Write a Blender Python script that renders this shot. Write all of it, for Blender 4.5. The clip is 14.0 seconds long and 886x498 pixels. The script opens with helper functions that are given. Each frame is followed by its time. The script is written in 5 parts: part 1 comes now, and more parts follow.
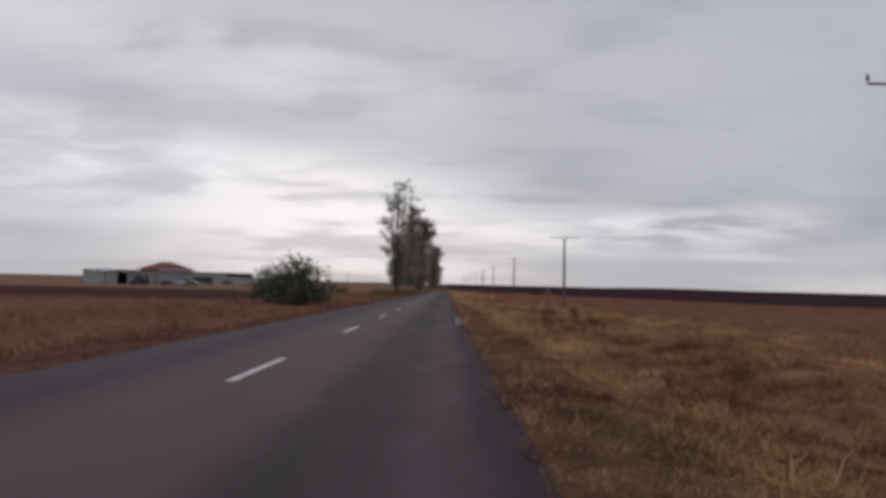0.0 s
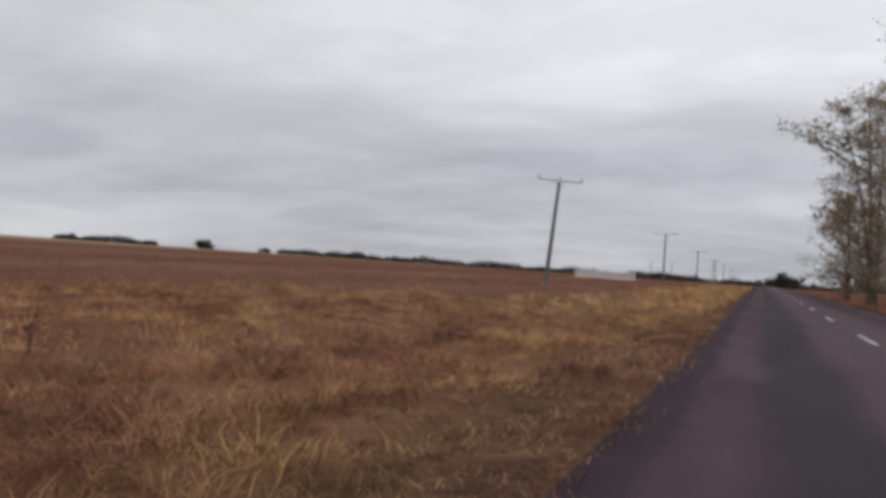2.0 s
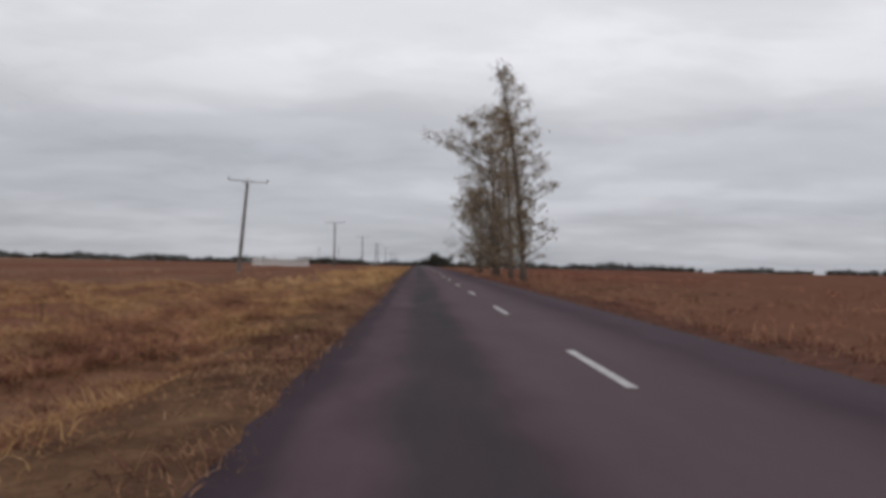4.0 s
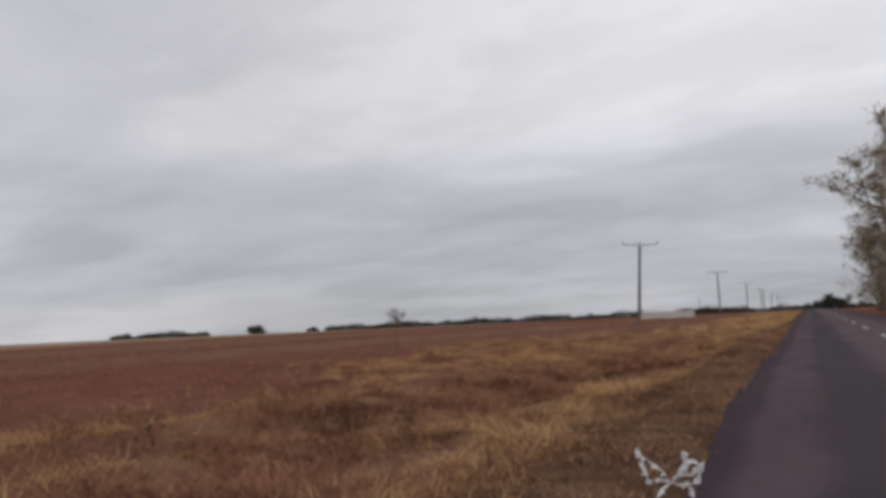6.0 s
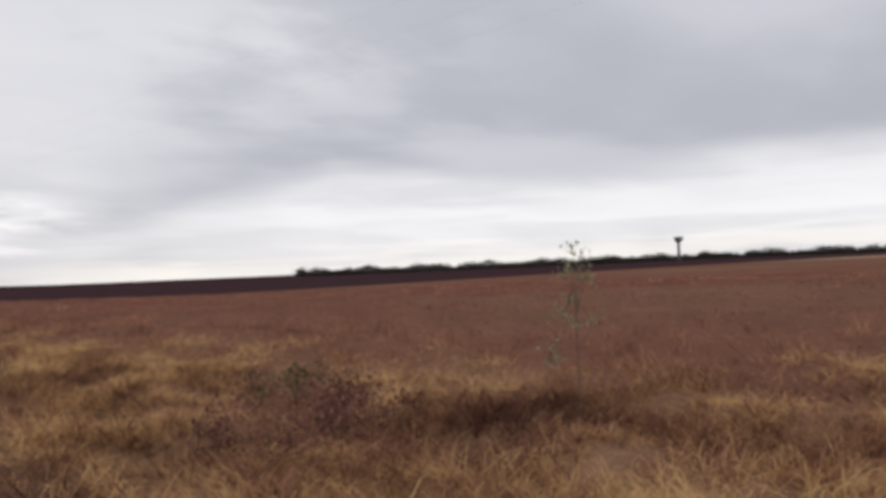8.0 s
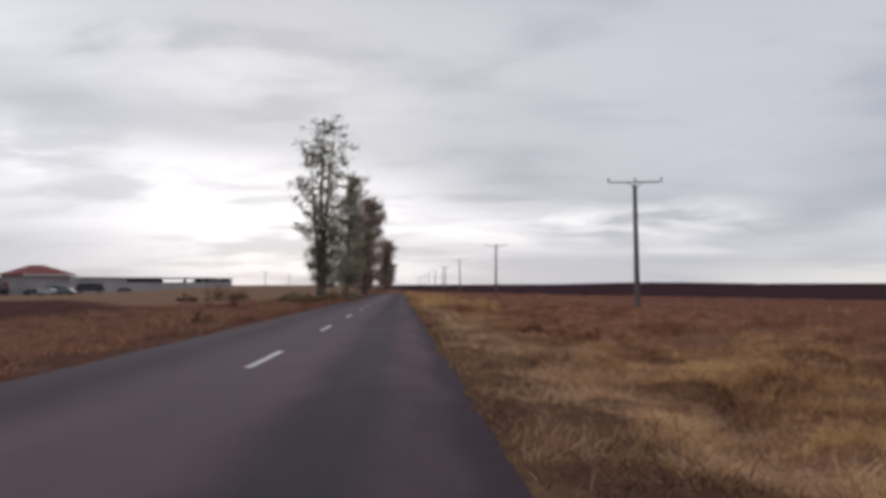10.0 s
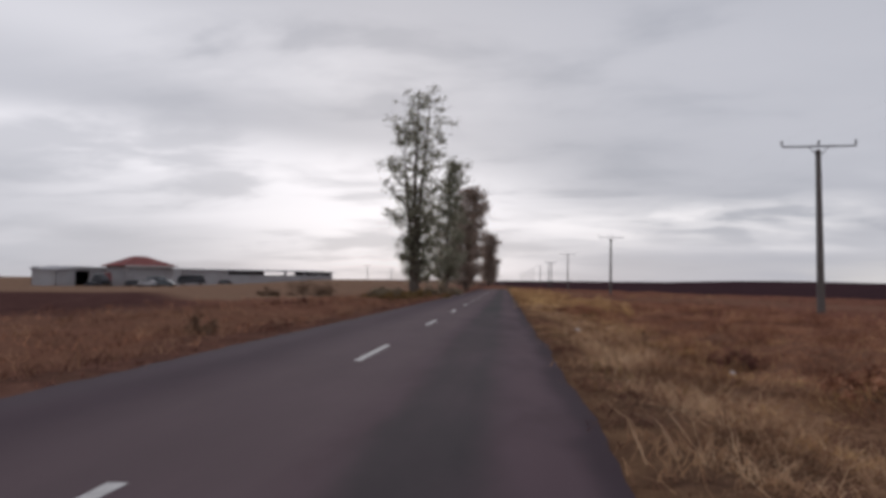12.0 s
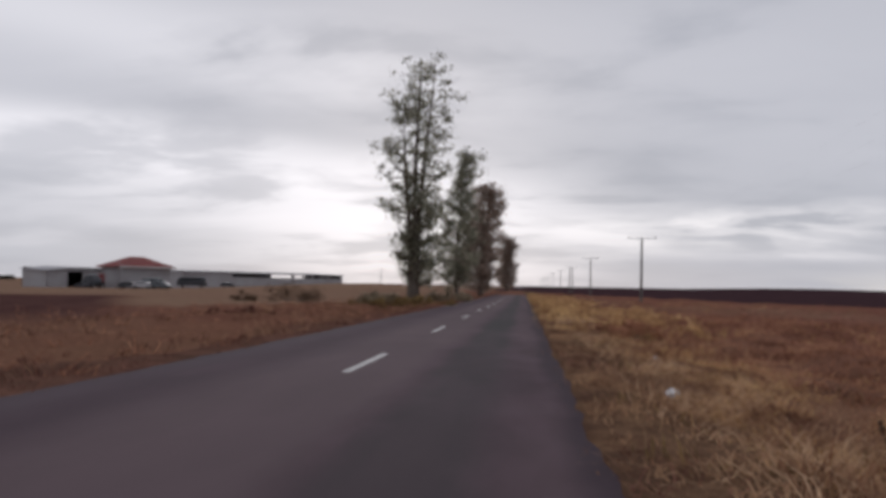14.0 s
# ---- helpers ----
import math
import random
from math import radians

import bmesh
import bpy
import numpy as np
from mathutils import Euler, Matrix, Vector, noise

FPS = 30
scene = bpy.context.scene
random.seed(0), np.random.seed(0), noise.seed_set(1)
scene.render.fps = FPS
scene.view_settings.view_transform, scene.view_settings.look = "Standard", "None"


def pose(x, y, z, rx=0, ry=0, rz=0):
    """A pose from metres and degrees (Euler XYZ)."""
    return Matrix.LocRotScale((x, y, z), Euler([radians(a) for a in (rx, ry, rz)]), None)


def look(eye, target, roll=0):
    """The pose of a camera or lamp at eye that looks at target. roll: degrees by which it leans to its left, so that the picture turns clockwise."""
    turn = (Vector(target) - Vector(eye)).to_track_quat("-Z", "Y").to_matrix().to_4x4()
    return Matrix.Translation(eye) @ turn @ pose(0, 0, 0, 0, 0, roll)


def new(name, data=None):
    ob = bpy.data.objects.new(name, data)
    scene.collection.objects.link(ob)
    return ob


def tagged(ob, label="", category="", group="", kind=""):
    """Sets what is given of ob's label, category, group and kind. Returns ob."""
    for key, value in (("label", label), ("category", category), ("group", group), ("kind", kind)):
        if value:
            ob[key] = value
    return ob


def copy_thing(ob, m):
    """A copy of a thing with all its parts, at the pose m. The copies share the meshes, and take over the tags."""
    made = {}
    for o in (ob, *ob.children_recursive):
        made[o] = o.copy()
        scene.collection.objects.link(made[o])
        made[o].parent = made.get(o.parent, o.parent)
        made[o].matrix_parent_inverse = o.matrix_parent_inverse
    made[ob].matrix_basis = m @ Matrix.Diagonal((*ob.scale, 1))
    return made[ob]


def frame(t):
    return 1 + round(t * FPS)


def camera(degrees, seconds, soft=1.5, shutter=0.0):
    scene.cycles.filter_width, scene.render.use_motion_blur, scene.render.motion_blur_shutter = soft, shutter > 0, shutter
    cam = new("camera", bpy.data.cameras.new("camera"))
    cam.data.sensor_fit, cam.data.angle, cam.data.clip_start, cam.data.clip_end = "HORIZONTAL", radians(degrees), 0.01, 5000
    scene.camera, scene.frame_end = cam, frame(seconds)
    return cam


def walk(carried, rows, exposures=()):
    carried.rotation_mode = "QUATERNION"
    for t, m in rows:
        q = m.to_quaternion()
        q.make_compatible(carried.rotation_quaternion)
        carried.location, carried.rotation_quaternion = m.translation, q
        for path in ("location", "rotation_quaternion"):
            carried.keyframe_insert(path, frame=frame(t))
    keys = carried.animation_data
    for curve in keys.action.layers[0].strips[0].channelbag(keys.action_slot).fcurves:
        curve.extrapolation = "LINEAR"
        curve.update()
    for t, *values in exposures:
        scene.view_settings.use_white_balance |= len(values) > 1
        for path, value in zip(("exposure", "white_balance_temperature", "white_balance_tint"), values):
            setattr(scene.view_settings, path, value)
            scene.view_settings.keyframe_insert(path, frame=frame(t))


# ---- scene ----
# ---------------------------------------------------------------- camera
PATH = [
    (0.0, 0.295, 0.000, 1.295, 92.45, -1.38, 0.25),
    (0.1, 0.286, 0.558, 1.292, 91.68, -3.33, -5.49),
    (0.2, 0.276, 1.118, 1.288, 91.47, -4.52, -12.08),
    (0.3, 0.264, 1.680, 1.284, 91.50, -4.26, -20.26),
    (0.4, 0.252, 2.242, 1.281, 91.47, -4.20, -29.71),
    (0.5, 0.238, 2.806, 1.277, 91.88, -4.15, -39.65),
    (0.6, 0.224, 3.371, 1.273, 92.30, -3.57, -51.00),
    (0.7, 0.209, 3.938, 1.269, 92.20, -3.53, -62.80),
    (0.8, 0.194, 4.505, 1.266, 92.76, -3.88, -74.55),
    (0.9, 0.178, 5.073, 1.262, 92.88, -3.72, -85.70),
    (1.0, 0.162, 5.642, 1.258, 93.20, -3.63, -96.02),
    (1.1, 0.146, 6.212, 1.254, 92.84, -3.97, -106.51),
    (1.2, 0.129, 6.783, 1.251, 93.14, -3.57, -115.35),
    (1.3, 0.113, 7.355, 1.247, 93.35, -3.34, -122.86),
    (1.4, 0.096, 7.927, 1.243, 92.97, -3.41, -129.25),
    (1.5, 0.080, 8.499, 1.239, 92.95, -3.04, -135.40),
    (1.6, 0.063, 9.073, 1.236, 92.28, -3.12, -141.29),
    (1.7, 0.046, 9.646, 1.232, 92.43, -3.71, -146.28),
    (1.8, 0.028, 10.220, 1.228, 91.92, -3.84, -151.43),
    (1.9, 0.011, 10.795, 1.224, 91.35, -3.94, -154.62),
    (2.0, -0.007, 11.369, 1.220, 91.15, -3.90, -158.44),
    (2.1, -0.025, 11.944, 1.217, 90.78, -4.35, -162.27),
    (2.2, -0.043, 12.519, 1.213, 91.08, -3.82, -164.92),
    (2.3, -0.061, 13.094, 1.209, 91.01, -3.06, -166.88),
    (2.4, -0.079, 13.670, 1.205, 91.61, -2.80, -169.52),
    (2.5, -0.098, 14.245, 1.201, 91.85, -2.74, -171.97),
    (2.6, -0.116, 14.820, 1.198, 91.81, -2.88, -174.24),
    (2.8, -0.153, 15.971, 1.190, 92.01, -2.84, -176.49),
    (3.0, -0.188, 17.121, 1.182, 92.63, -2.64, -177.05),
    (3.2, -0.219, 18.270, 1.175, 92.52, -2.33, -178.81),
    (3.4, -0.222, 19.418, 1.167, 91.98, -2.03, -180.34),
    (3.5, -0.230, 19.991, 1.164, 91.84, -1.81, -181.87),
    (3.6, -0.240, 20.564, 1.160, 91.14, -1.80, -181.83),
    (3.7, -0.248, 21.137, 1.156, 91.25, -1.61, -181.55),
    (4.4, -0.246, 25.136, 1.130, 91.30, -0.60, -182.20),
    (5.0, -0.204, 28.547, 1.108, 91.70, 0.90, -180.60),
    (5.4, -0.167, 30.813, 1.093, 92.60, 2.30, -176.20),
    (5.8, -0.131, 33.075, 1.078, 93.83, 3.18, -166.88),
    (5.9, -0.122, 33.640, 1.074, 94.92, 2.95, -163.02),
    (6.0, -0.114, 34.205, 1.071, 95.47, 2.51, -155.54),
    (6.1, -0.105, 34.769, 1.067, 95.66, 1.89, -147.68),
    (6.2, -0.097, 35.334, 1.064, 95.67, 1.47, -137.38),
    (6.3, -0.089, 35.898, 1.060, 95.46, 1.99, -127.47),
    (6.4, -0.081, 36.463, 1.056, 94.72, 2.21, -120.13),
    (6.5, -0.073, 37.027, 1.053, 94.75, 2.52, -111.47),
    (6.6, -0.065, 37.591, 1.049, 93.98, 3.47, -104.52),
    (6.7, -0.058, 38.156, 1.045, 93.97, 3.29, -97.94),
    (6.8, -0.050, 38.721, 1.042, 93.86, 2.81, -92.73),
    (6.9, -0.042, 39.285, 1.038, 93.32, 2.56, -88.32),
    (7.0, -0.035, 39.850, 1.034, 92.42, 1.76, -84.48),
    (7.2, -0.020, 40.981, 1.027, 92.31, 1.91, -77.78),
    (7.3, -0.012, 41.547, 1.023, 91.88, 1.31, -74.18),
    (7.4, -0.005, 42.113, 1.020, 91.92, 0.79, -70.19),
    (7.5, 0.003, 42.680, 1.016, 92.13, 0.63, -66.65),
    (7.6, 0.010, 43.247, 1.013, 92.22, 1.10, -63.05),
    (7.8, 0.025, 44.383, 1.005, 92.01, 2.58, -56.28),
    (7.9, 0.033, 44.952, 1.002, 91.72, 2.20, -52.80),
    (8.0, 0.040, 45.522, 0.998, 91.36, 2.41, -49.47),
    (8.1, 0.047, 46.092, 0.994, 90.99, 2.70, -46.29),
    (8.2, 0.054, 46.663, 0.991, 90.71, 2.97, -43.75),
    (8.3, 0.061, 47.235, 0.987, 90.63, 3.06, -40.45),
    (8.5, 0.073, 48.381, 0.980, 90.89, 2.81, -35.99),
    (8.7, 0.082, 49.531, 0.972, 91.15, 2.23, -32.25),
    (8.8, 0.086, 50.108, 0.969, 91.22, 1.91, -29.86),
    (9.0, 0.089, 51.264, 0.961, 91.84, 1.52, -25.14),
    (9.2, 0.089, 52.424, 0.954, 92.39, 1.39, -19.06),
    (9.5, 0.081, 54.175, 0.943, 92.50, 0.80, -11.00),
    (10.0, 0.056, 57.119, 0.924, 92.50, 0.20, -3.00),
    (10.5, 0.028, 60.100, 0.906, 92.40, -0.20, 1.00),
    (10.9, 0.007, 62.513, 0.891, 92.40, -0.50, 2.60),
    (11.3, -0.005, 64.953, 0.876, 92.44, -0.70, 3.45),
    (11.5, -0.006, 66.183, 0.868, 92.35, 0.98, 3.46),
    (11.8, 0.000, 68.042, 0.857, 92.93, -0.21, 4.33),
    (12.0, 0.009, 69.289, 0.849, 92.18, -0.48, 4.34),
    (12.2, 0.020, 70.544, 0.841, 92.10, 0.18, 6.35),
    (12.5, 0.040, 72.439, 0.830, 91.88, 1.23, 5.49),
    (12.8, 0.060, 74.349, 0.818, 91.46, 1.05, 5.99),
    (13.0, 0.074, 75.631, 0.810, 91.19, -0.03, 7.10),
    (13.4, 0.190, 78.236, 0.795, 90.60, -2.62, 8.62),
    (13.5, 0.220, 78.920, 0.790, 90.62, -2.84, 7.81),
    (14.0, 0.235, 82.591, 0.768, 92.51, -0.98, 5.68),
]
cam = camera(57.6, 14.0, soft=4.1)
walk(cam, [(t, pose(x, y, z, rx, ry, rz)) for t, x, y, z, rx, ry, rz in PATH],
     exposures=[(0.0, -0.34, 6340, 15), (0.4, -0.08, 6450, 13), (1.0, 0.0, 6500, 13), (1.5, 0.02, 6500, 13), (2.2, 0.16, 6550, 13), (3.0, 0.17, 6550, 13), (3.7, 0.10, 6550, 13),
                (5.8, 0.02, 6600, 13), (6.8, 0.02, 6620, 13), (8.0, 0.25, 6600, 13), (9.0, 0.13, 6550, 13), (9.8, 0.0, 6350, 13),
                (11.3, -0.22, 6340, 15), (14.0, -0.18, 6340, 15)])

# ---------------------------------------------------------------- sky and light
SUN_AZ, SUN_EL = radians(8), radians(16)      # behind the cloud, ahead and to the left of the road


def build_world():
    world = bpy.data.worlds.new("overcast_sky")
    scene.world = world
    world.use_nodes = True
    nt = world.node_tree
    nt.nodes.clear()
    N, L = nt.nodes.new, nt.links.new

    def math_node(op, a, b=None, clamp=False):
        m = N("ShaderNodeMath")
        m.operation, m.use_clamp = op, clamp
        for i, v in enumerate((a, b)):
            if v is None:
                continue
            if isinstance(v, (int, float)):
                m.inputs[i].default_value = v
            else:
                L(v, m.inputs[i])
        return m.outputs[0]

    def ramp(fac, stops, ease="EASE"):
        r = N("ShaderNodeValToRGB")
        r.color_ramp.interpolation = ease
        while len(r.color_ramp.elements) < len(stops):
            r.color_ramp.elements.new(0.5)
        for e, (p, c) in zip(r.color_ramp.elements, stops):
            e.position, e.color = p, (*c, 1) if len(c) == 3 else c
        L(fac, r.inputs[0])
        return r.outputs[0]

    def mix(fac, a, b, kind="MIX"):
        m = N("ShaderNodeMix")
        m.data_type, m.blend_type = "RGBA", kind
        for i, v in ((0, fac), (6, a), (7, b)):
            if isinstance(v, (int, float)):
                m.inputs[i].default_value = v
            elif isinstance(v, tuple):
                m.inputs[i].default_value = (*v, 1)
            else:
                L(v, m.inputs[i])
        return m.outputs[2]

    tc = N("ShaderNodeTexCoord")
    sep = N("ShaderNodeSeparateXYZ")
    L(tc.outputs["Generated"], sep.inputs[0])
    x, y, z = sep.outputs
    up = math_node("ADD", math_node("MAXIMUM", z, 0.0), 0.15)
    flat = N("ShaderNodeCombineXYZ")
    L(math_node("DIVIDE", x, up), flat.inputs[0])
    L(math_node("DIVIDE", y, up), flat.inputs[1])

    def cloud(scale, detail, rough, sx=1.0, sy=1.0, turn=0.0, off=0.0):
        mp = N("ShaderNodeMapping")
        mp.inputs["Scale"].default_value = (sx, sy, 1)
        mp.inputs["Rotation"].default_value = (0, 0, turn)
        mp.inputs["Location"].default_value = (off, off * 0.7, 0)
        L(flat.outputs[0], mp.inputs[0])
        n = N("ShaderNodeTexNoise")
        n.inputs["Scale"].default_value = scale
        n.inputs["Detail"].default_value = detail
        n.inputs["Roughness"].default_value = rough
        n.inputs["Distortion"].default_value = 0.25
        L(mp.outputs[0], n.inputs["Vector"])
        return n.outputs["Fac"]

    big = cloud(0.34, 2, 0.45, 0.8, 1.2, 0.45, 3.0)
    small = cloud(0.75, 3.5, 0.5, 0.7, 1.2, 0.35, 8.0)
    tiny = cloud(1.9, 5, 0.55, 0.8, 1.1, 0.3, 5.0)
    both = math_node("ADD", math_node("ADD", math_node("MULTIPLY", big, 0.56), math_node("MULTIPLY", small, 0.26)), math_node("MULTIPLY", tiny, 0.18))
    deck = ramp(both, [(0.40, (0.45, 0.475, 0.515)), (0.50, (0.56, 0.58, 0.615)), (0.60, (0.69, 0.705, 0.735))])
    wave = math_node("MULTIPLY", math_node("SUBTRACT", small, 0.5), 0.10)
    zw = math_node("ADD", z, wave)
    # field side: a dark shelf of cloud with a bright gap under it
    shelf_side = math_node("MULTIPLY", ramp(x, [(0.30, (0,) * 3), (0.66, (1,) * 3)]),
                           ramp(math_node("ADD", y, 0.6), [(0.0, (0,) * 3), (0.42, (1,) * 3)]))
    # the gap narrows to nothing towards the road ahead
    zg = math_node("ADD", zw, math_node("MULTIPLY", math_node("MAXIMUM", math_node("SUBTRACT", 0.66, x), 0.0), 0.30))
    shelf = ramp(zg, [(0.10, (0,) * 3), (0.135, (1,) * 3), (0.22, (0.85,) * 3), (0.46, (0.2,) * 3)])
    col = mix(math_node("MULTIPLY", math_node("MULTIPLY", shelf, shelf_side), 0.85), deck, mix(ramp(small, [(0.36, (0,) * 3), (0.62, (1,) * 3)]), (0.36, 0.38, 0.43), (0.485, 0.505, 0.55)))
    gap_side = math_node("MULTIPLY", ramp(x, [(0.25, (0,) * 3), (0.42, (1,) * 3)]), ramp(math_node("ADD", y, 0.6), [(0.22, (0,) * 3), (0.62, (1,) * 3)]))
    gap = ramp(zg, [(0.0, (0.85,) * 3), (0.045, (1,) * 3), (0.09, (0.62,) * 3), (0.135, (0,) * 3)])
    mp = N("ShaderNodeMapping")
    mp.inputs["Scale"].default_value = (2.5, 2.5, 42)
    L(tc.outputs["Generated"], mp.inputs[0])
    thin = N("ShaderNodeTexNoise")
    thin.inputs["Scale"].default_value, thin.inputs["Detail"].default_value = 1.0, 4
    L(mp.outputs[0], thin.inputs["Vector"])
    lines = ramp(thin.outputs["Fac"], [(0.38, (0.45,) * 3), (0.55, (1,) * 3)])
    cream = mix(ramp(z, [(0.0, (1,) * 3), (0.05, (0,) * 3)]), (0.81, 0.82, 0.83), (0.85, 0.835, 0.78))
    col = mix(math_node("MULTIPLY", math_node("MULTIPLY", math_node("MULTIPLY", gap, gap_side), 0.9), lines), col, cream)
    patch = math_node("ADD", math_node("MULTIPLY", small, 0.5), math_node("MULTIPLY", tiny, 0.5))
    streak = ramp(patch, [(0.42, (0.1,) * 3), (0.49, (0.6,) * 3), (0.55, (1.0,) * 3)])
    puff = ramp(patch, [(0.40, (0.3,) * 3), (0.53, (1.0,) * 3)])

    def layer(middle, slope, half, side, amount, colour, veil):
        """A long bank of cloud: its height at the middle of the road, how it climbs to the left, and half its thickness."""
        lift = math_node("SUBTRACT", zw, math_node("ADD", math_node("MULTIPLY", x, -slope), middle))
        off = math_node("DIVIDE", math_node("ABSOLUTE", lift), half)
        f = math_node("MULTIPLY", ramp(off, [(0.0, (1,) * 3), (1.0, (0,) * 3)]), math_node("MULTIPLY", side, amount))
        return mix(math_node("MULTIPLY", f, veil), col, colour)

    front = ramp(y, [(0.45, (0,) * 3), (0.80, (1,) * 3)])
    to_left = math_node("MULTIPLY", front, ramp(math_node("ADD", math_node("MULTIPLY", x, -1.0), 0.5), [(0.40, (0,) * 3), (0.68, (1,) * 3)]))
    to_right = math_node("MULTIPLY", front, ramp(math_node("ADD", x, 0.5), [(0.46, (0,) * 3), (0.58, (1,) * 3), (0.80, (1,) * 3), (0.98, (0,) * 3)]))
    # pale veil high over the road, a white bank climbing to the left, thin white streaks low on the right
    col = layer(0.27, 0.0, 0.20, front, 0.75, (0.66, 0.675, 0.705), puff)
    col = layer(0.085, 0.11, 0.075, to_left, 1.0, (1.02, 1.02, 1.03), puff)
    col = layer(0.22, 0.16, 0.08, to_left, 0.8, (0.84, 0.85, 0.87), streak)
    col = layer(0.072, 0.0, 0.040, to_right, 1.0, (1.0, 0.995, 0.985), streak)
    col = layer(0.028, 0.0, 0.035, to_left, 0.45, (0.64, 0.67, 0.71), 1.0)
    col = layer(0.024, 0.0, 0.020, to_right, 0.6, (0.50, 0.525, 0.57), 1.0)
    # brightest low round the hidden sun, and a paler, more even sky behind
    across = math_node("ADD", math_node("MULTIPLY", x, math.cos(SUN_AZ)), math_node("MULTIPLY", y, math.sin(SUN_AZ)))
    du, dv = math_node("DIVIDE", across, 0.36), math_node("DIVIDE", math_node("SUBTRACT", zw, 0.07), 0.13)
    away = math_node("SQRT", math_node("ADD", math_node("MULTIPLY", du, du), math_node("MULTIPLY", dv, dv)))
    halo = math_node("MULTIPLY", ramp(away, [(0.0, (1,) * 3), (1.0, (0,) * 3)]), front)
    col = mix(math_node("MULTIPLY", halo, puff), col, (1.10, 1.10, 1.11))
    back = ramp(math_node("MULTIPLY", y, -1.0), [(0.40, (0,) * 3), (0.95, (0.68,) * 3)])
    rear = ramp(z, [(0.0, (0.345, 0.37, 0.405)), (0.12, (0.44, 0.465, 0.505)), (0.28, (0.715, 0.735, 0.765))])
    rear = mix(1.0, rear, ramp(x, [(0.12, (1,) * 3), (0.55, (0.80,) * 3)]), "MULTIPLY")
    col = mix(back, col, mix(1.0, rear, ramp(patch, [(0.38, (0.86,) * 3), (0.50, (1.0,) * 3), (0.60, (1.16,) * 3)]), "MULTIPLY"))
    sky = N("ShaderNodeTexSky")
    sky.sky_type, sky.sun_disc = "NISHITA", False
    sky.sun_elevation, sky.sun_rotation = SUN_EL, -SUN_AZ
    skyc = mix(1.0, sky.outputs[0], (0.10, 0.10, 0.10), "MULTIPLY")
    col = mix(0.03, col, skyc)
    bg = N("ShaderNodeBackground")
    bg.inputs["Strength"].default_value = 1.0
    L(col, bg.inputs[0])
    out = N("ShaderNodeOutputWorld")
    L(bg.outputs[0], out.inputs[0])


build_world()
sun = new("sun", bpy.data.lights.new("sun", "SUN"))
sun.data.energy, sun.data.angle, sun.data.color = 0.40, radians(30), (1.0, 0.96, 0.90)
sun.matrix_world = look((-300 * math.sin(SUN_AZ), 300 * math.cos(SUN_AZ), 300 * math.tan(SUN_EL)), (0, 0, 0))


